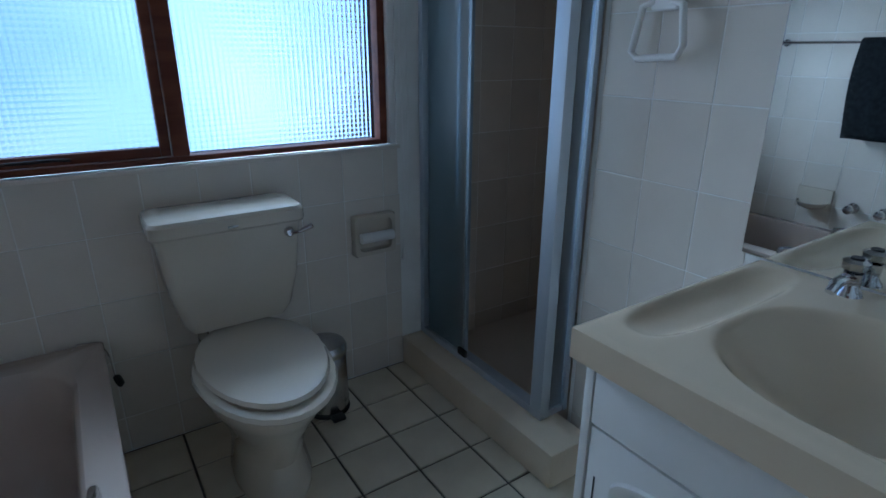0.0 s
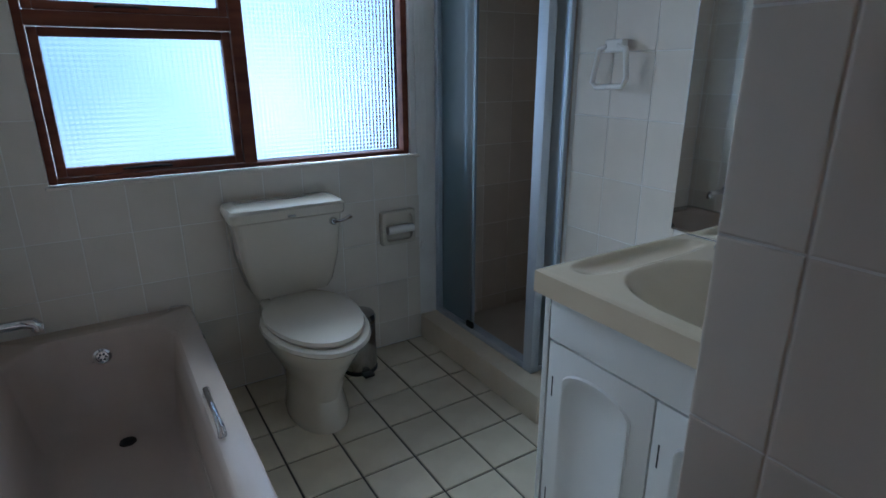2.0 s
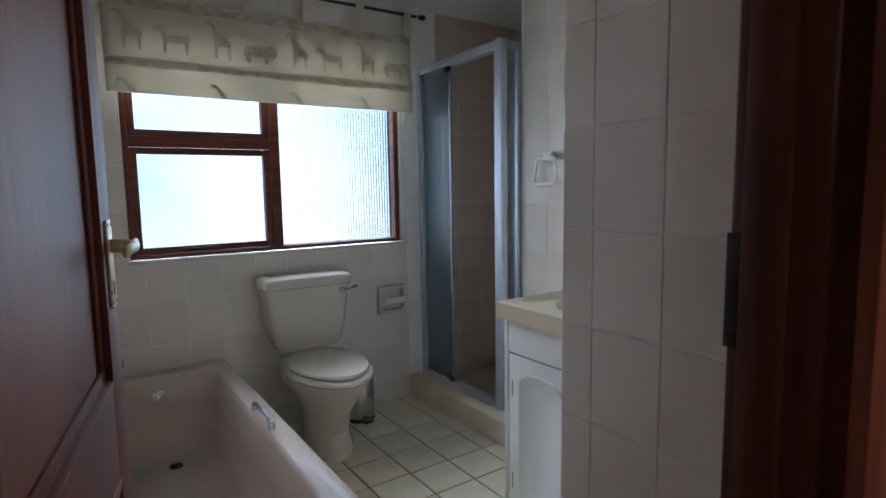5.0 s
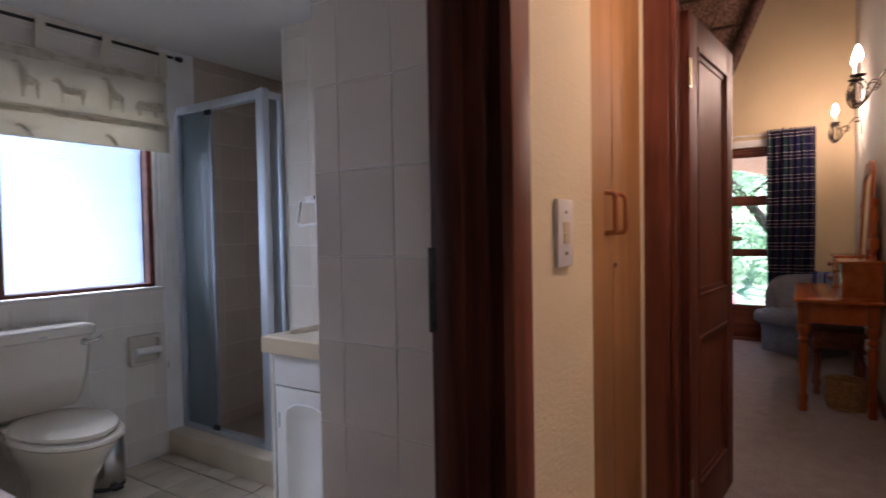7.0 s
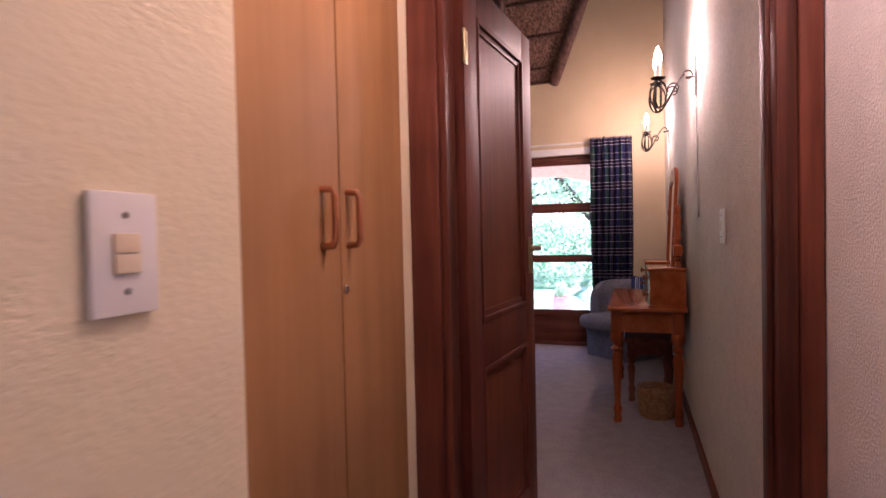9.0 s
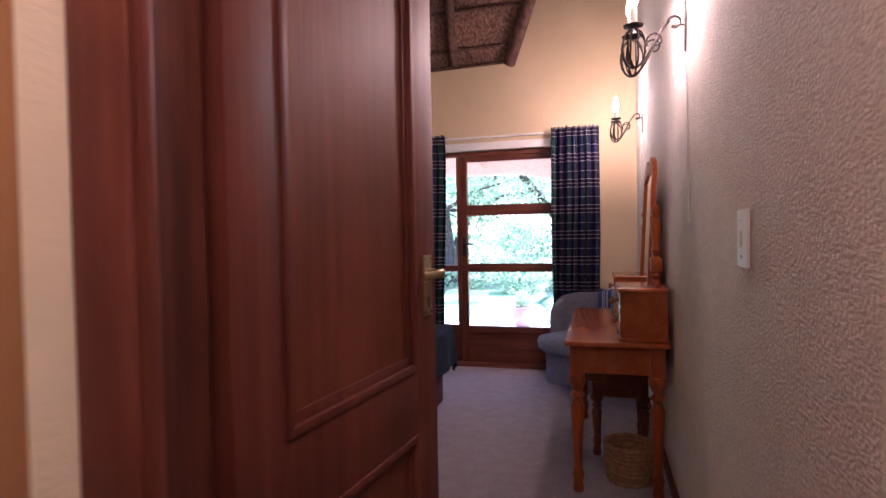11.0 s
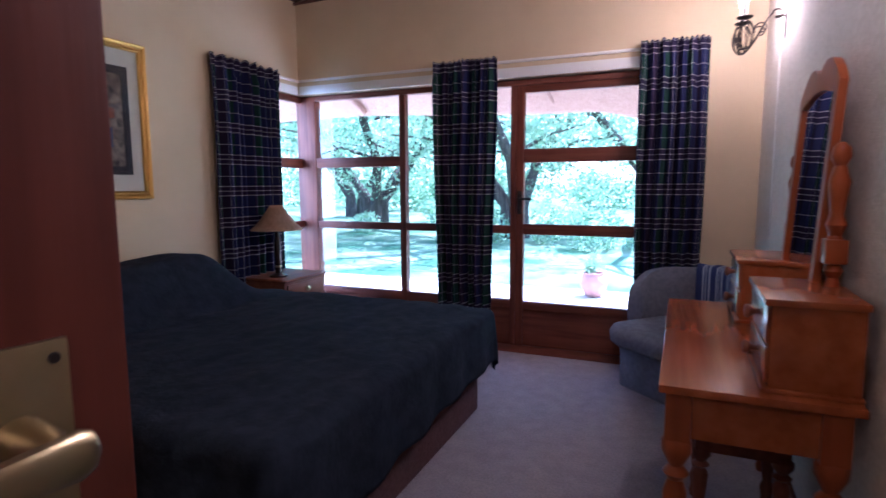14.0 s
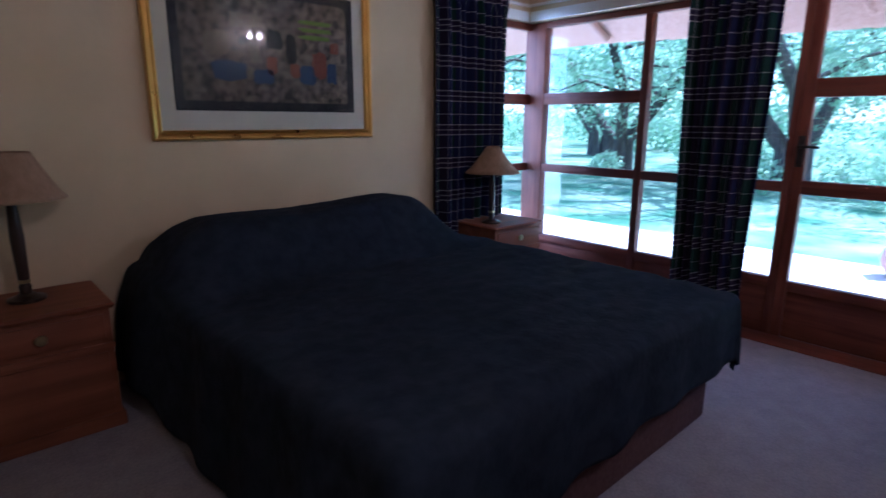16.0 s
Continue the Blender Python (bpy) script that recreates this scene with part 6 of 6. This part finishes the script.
# ---- garden ----
bm = B()
sheet(bm, 60, 60, lambda u, v: (6.93 + (u ** 2.2) * 1500 - 0.0, -900 + 1800 * (0.5 + 0.5 * math.copysign(abs(2 * v - 1) ** 2.2, 2 * v - 1)), -0.16 + 0.03 * noise.noise(Vector((u * 40, v * 40, 0))) * (1 if u > 0.05 else 0)))
structure("ground", bm, LAWN, "sunlit lawn", 60)
bm = B()
sheet(bm, 8, 8, lambda u, v: (-900 + 906.93 * u, 1.78 + 900 * v, -0.16))
structure("ground_north", bm, LAWN, "ground behind the house", None)
bm = B()
sheet(bm, 8, 8, lambda u, v: (-900 + 906.93 * u, -900 + 897.7 * v, -0.16))
structure("ground_south", bm, LAWN, "ground behind the house", None)
bm = B()
sheet(bm, 4, 4, lambda u, v: (-900 + 898.1 * u, -2.3 + 4.08 * v, -0.16))
structure("ground_west", bm, LAWN, "ground behind the house", None)
bm = B()
box(bm, (6.8, -6, -0.2), (9.9, 5.5, -0.1), 0.01)
structure("patio", bm, PATIO, "pale screeded patio", None)


def eave():
    bm = B()

    def low(y):
        return 2.06 - 0.05 * math.sin((y + 2) * 1.1) - 0.35 * max(0, -y - 0.75) ** 1.5 + 0.012 * noise.noise(Vector((0, y * 14, 0)))
    rings = []
    for k in range(161):
        y = 5.5 - 10.5 * k / 160
        z = low(y)
        j = 0.03 * noise.noise(Vector((y * 9, 3, 0)))
        rings.append([(6.9, y, z + 1.15), (8.25 + j, y, z + 0.02), (8.35 + j, y, z), (8.5 + j, y, z + 0.1), (8.5 + j, y, z + 0.3), (6.9, y, z + 1.6)])
    loft(bm, rings)
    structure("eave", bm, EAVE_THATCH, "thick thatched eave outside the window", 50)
    bm = B()
    for y in (-1.35, -0.2, 0.9, 2.0):
        tube(bm, [(6.95, y + 0.3, 3.1), (8.2, y - 0.2, 2.12)], 0.045, 10)
    structure("eave_poles", bm, EAVE_THATCH, "round poles below the eave", 60)


eave()


def leaves(name, blobs, count, size, mat, parent, seed, kind="", label=""):
    """Many small leaf cards scattered over lumpy clumps: blobs are (x, y, z, radius)."""
    r = np.random.default_rng(seed)
    blobs = np.array(blobs)
    pick = r.choice(len(blobs), count, p=blobs[:, 3] ** 2 / (blobs[:, 3] ** 2).sum())
    v = r.normal(size=(count, 3))
    v /= np.linalg.norm(v, axis=1)[:, None]
    c = blobs[pick, :3] + v * (blobs[pick, 3] * r.uniform(0.55, 1.05, count))[:, None] * np.array([1, 1, 0.75])
    a = r.normal(size=(count, 3))
    a /= np.linalg.norm(a, axis=1)[:, None]
    b = np.cross(a, r.normal(size=(count, 3)))
    b /= np.linalg.norm(b, axis=1)[:, None]
    s = size * r.uniform(0.6, 1.4, count)[:, None]
    quad = np.stack([c - a * s, c - b * s * 0.5, c + a * s, c + b * s * 0.5], 1).reshape(-1, 3)
    me = bpy.data.meshes.new(name)
    me.from_pydata(quad.tolist(), [], np.arange(4 * count).reshape(-1, 4).tolist())
    me.materials.append(mat)
    ob = new(name, me)
    ob.parent = parent
    return tagged(ob, label, kind=kind)


def tree(at, height, spread, seed, label, mat, count=3800):
    r = random.Random(seed)
    t = thing("tree", label, "tree", at)
    bm = B()
    blobs = []
    fork = height * 0.2
    for s in range(r.choice((4, 5))):
        a0 = r.uniform(0, 6.28)
        pts = [(0.25 * math.cos(a0), 0.25 * math.sin(a0), -0.1), (0.3 * math.cos(a0), 0.3 * math.sin(a0), fork * 0.6)]
        a, x, y = a0, 0.3 * math.cos(a0), 0.3 * math.sin(a0)
        for k in range(5):
            x += spread * 0.16 * math.cos(a)
            y += spread * 0.16 * math.sin(a)
            a += r.uniform(-0.6, 0.6)
            pts.append((x, y, fork + (height - fork) * (k + 0.6) / 6))
        tube(bm, pts, 0.2, 9, [0.24, 0.17, 0.14, 0.115, 0.085, 0.06, 0.035])
        for k in range(2, 7):
            for q in range(2):
                b = r.uniform(0, 6.28)
                p = Vector(pts[k])
                e = p + Vector((math.cos(b) * spread * r.uniform(0.2, 0.5), math.sin(b) * spread * r.uniform(0.2, 0.5), r.uniform(-0.3, 0.9)))
                tube(bm, [p, p.lerp(e, 0.5) + Vector((0, 0, r.uniform(0, 0.4))), e], 0.06, 6, [0.06, 0.04, 0.015])
                blobs.append((*e, r.uniform(0.5, 1.1) * spread * 0.22))
                blobs.append((*(p.lerp(e, 0.6) + Vector((0, 0, 0.5))), r.uniform(0.5, 1.0) * spread * 0.2))
    part("trunk", bm, BARK, t, "dark forked trunk", 60)
    leaves("crown", blobs, count * 5, 0.055, mat, t, seed)


tree((18.8, 7.8, -0.16), 8.0, 6.5, 3, "large dark-trunked garden tree with spreading crown", LEAF, 5200)
tree((17.0, 2.4, -0.16), 7.5, 6.0, 8, "leafy garden tree with slanting limbs", LEAF2, 4800)
tree((19.5, -1.4, -0.16), 8.0, 6.5, 5, "leafy garden tree with slanting limbs", LEAF, 4800)
tree((25.0, 12.5, -0.16), 8.0, 6.0, 12, "leafy green garden tree beyond the lawn", LEAF2, 3600)
tree((28.0, -7.0, -0.16), 9.0, 7.0, 14, "leafy green garden tree beyond the lawn", LEAF, 3600)
tree((13.5, 11.0, -0.16), 7.0, 5.5, 21, "leafy green garden tree beyond the lawn", LEAF, 3600)
rw = random.Random(4)
blobs = []
for k in range(260):
    a = radians(-50 + 150 * k / 260)
    d = rw.uniform(27, 42)
    blobs.append((6 + d * math.cos(a), d * math.sin(a), rw.uniform(0.3, 1.0) + rw.random() ** 2 * 5, rw.uniform(0.9, 2.2)))
woods = leaves("woodland", blobs, 90000, 0.13, LEAF, None, 9, "stuff", "dense woodland edge beyond the lawn")
woods["category"] = "trees"
blobs = [(rw.uniform(15, 24), rw.uniform(-6, 9), rw.uniform(0.0, 0.5), rw.uniform(0.3, 0.7)) for k in range(26)]
shrubs = leaves("shrubs", blobs, 9000, 0.06, LEAF2, None, 19, "stuff", "pale low shrubs under the trees")
shrubs["category"] = "shrubs"


def plant_pot():
    t = thing("plant_pot", "round pink terracotta pot with a small plant", "plant pot", (9.52, -0.66, -0.1))
    bm = B()
    lathe(bm, [(0.09, 0), (0.1, 0.01), (0.15, 0.1), (0.165, 0.17), (0.15, 0.25), (0.125, 0.285), (0.135, 0.3), (0.12, 0.3), (0.11, 0.27), (0.02, 0.26)], (0, 0, 0), 32)
    part("pot", bm, POT, t)
    leaves("plant", [(0, 0, 0.36, 0.12), (0.05, 0.03, 0.45, 0.1), (-0.05, 0, 0.5, 0.08)], 160, 0.035, LEAF2, t, 31)


plant_pot()


def sky_glow():
    """Added glowing sheet that stands in for garden daylight beyond the obscure bathroom glass."""
    m = bpy.data.materials.new("backdrop_glow")
    m.use_nodes = True
    n, l = m.node_tree.nodes, m.node_tree.links
    n.remove(n["Principled BSDF"])
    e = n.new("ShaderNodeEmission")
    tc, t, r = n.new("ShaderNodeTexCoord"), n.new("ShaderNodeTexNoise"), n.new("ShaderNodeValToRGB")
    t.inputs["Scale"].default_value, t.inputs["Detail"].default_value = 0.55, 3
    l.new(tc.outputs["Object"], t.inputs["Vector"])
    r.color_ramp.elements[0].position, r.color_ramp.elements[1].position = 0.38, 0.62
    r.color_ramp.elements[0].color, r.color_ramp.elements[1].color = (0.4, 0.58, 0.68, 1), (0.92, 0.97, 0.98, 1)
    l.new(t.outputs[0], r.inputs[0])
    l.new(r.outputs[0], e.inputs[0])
    # emission rises towards the east, so its light leans onto the west wall
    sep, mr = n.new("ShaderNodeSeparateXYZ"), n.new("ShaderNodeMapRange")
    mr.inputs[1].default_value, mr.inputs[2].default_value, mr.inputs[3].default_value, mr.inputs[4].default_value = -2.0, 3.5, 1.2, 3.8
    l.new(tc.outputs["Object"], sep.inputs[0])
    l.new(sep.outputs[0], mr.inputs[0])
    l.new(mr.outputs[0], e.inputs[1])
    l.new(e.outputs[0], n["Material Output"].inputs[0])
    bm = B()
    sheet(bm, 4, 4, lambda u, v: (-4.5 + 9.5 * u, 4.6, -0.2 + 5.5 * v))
    structure("backdrop", bm, m, "added glowing sheet standing in for daylight outside the bathroom", None)


sky_glow()
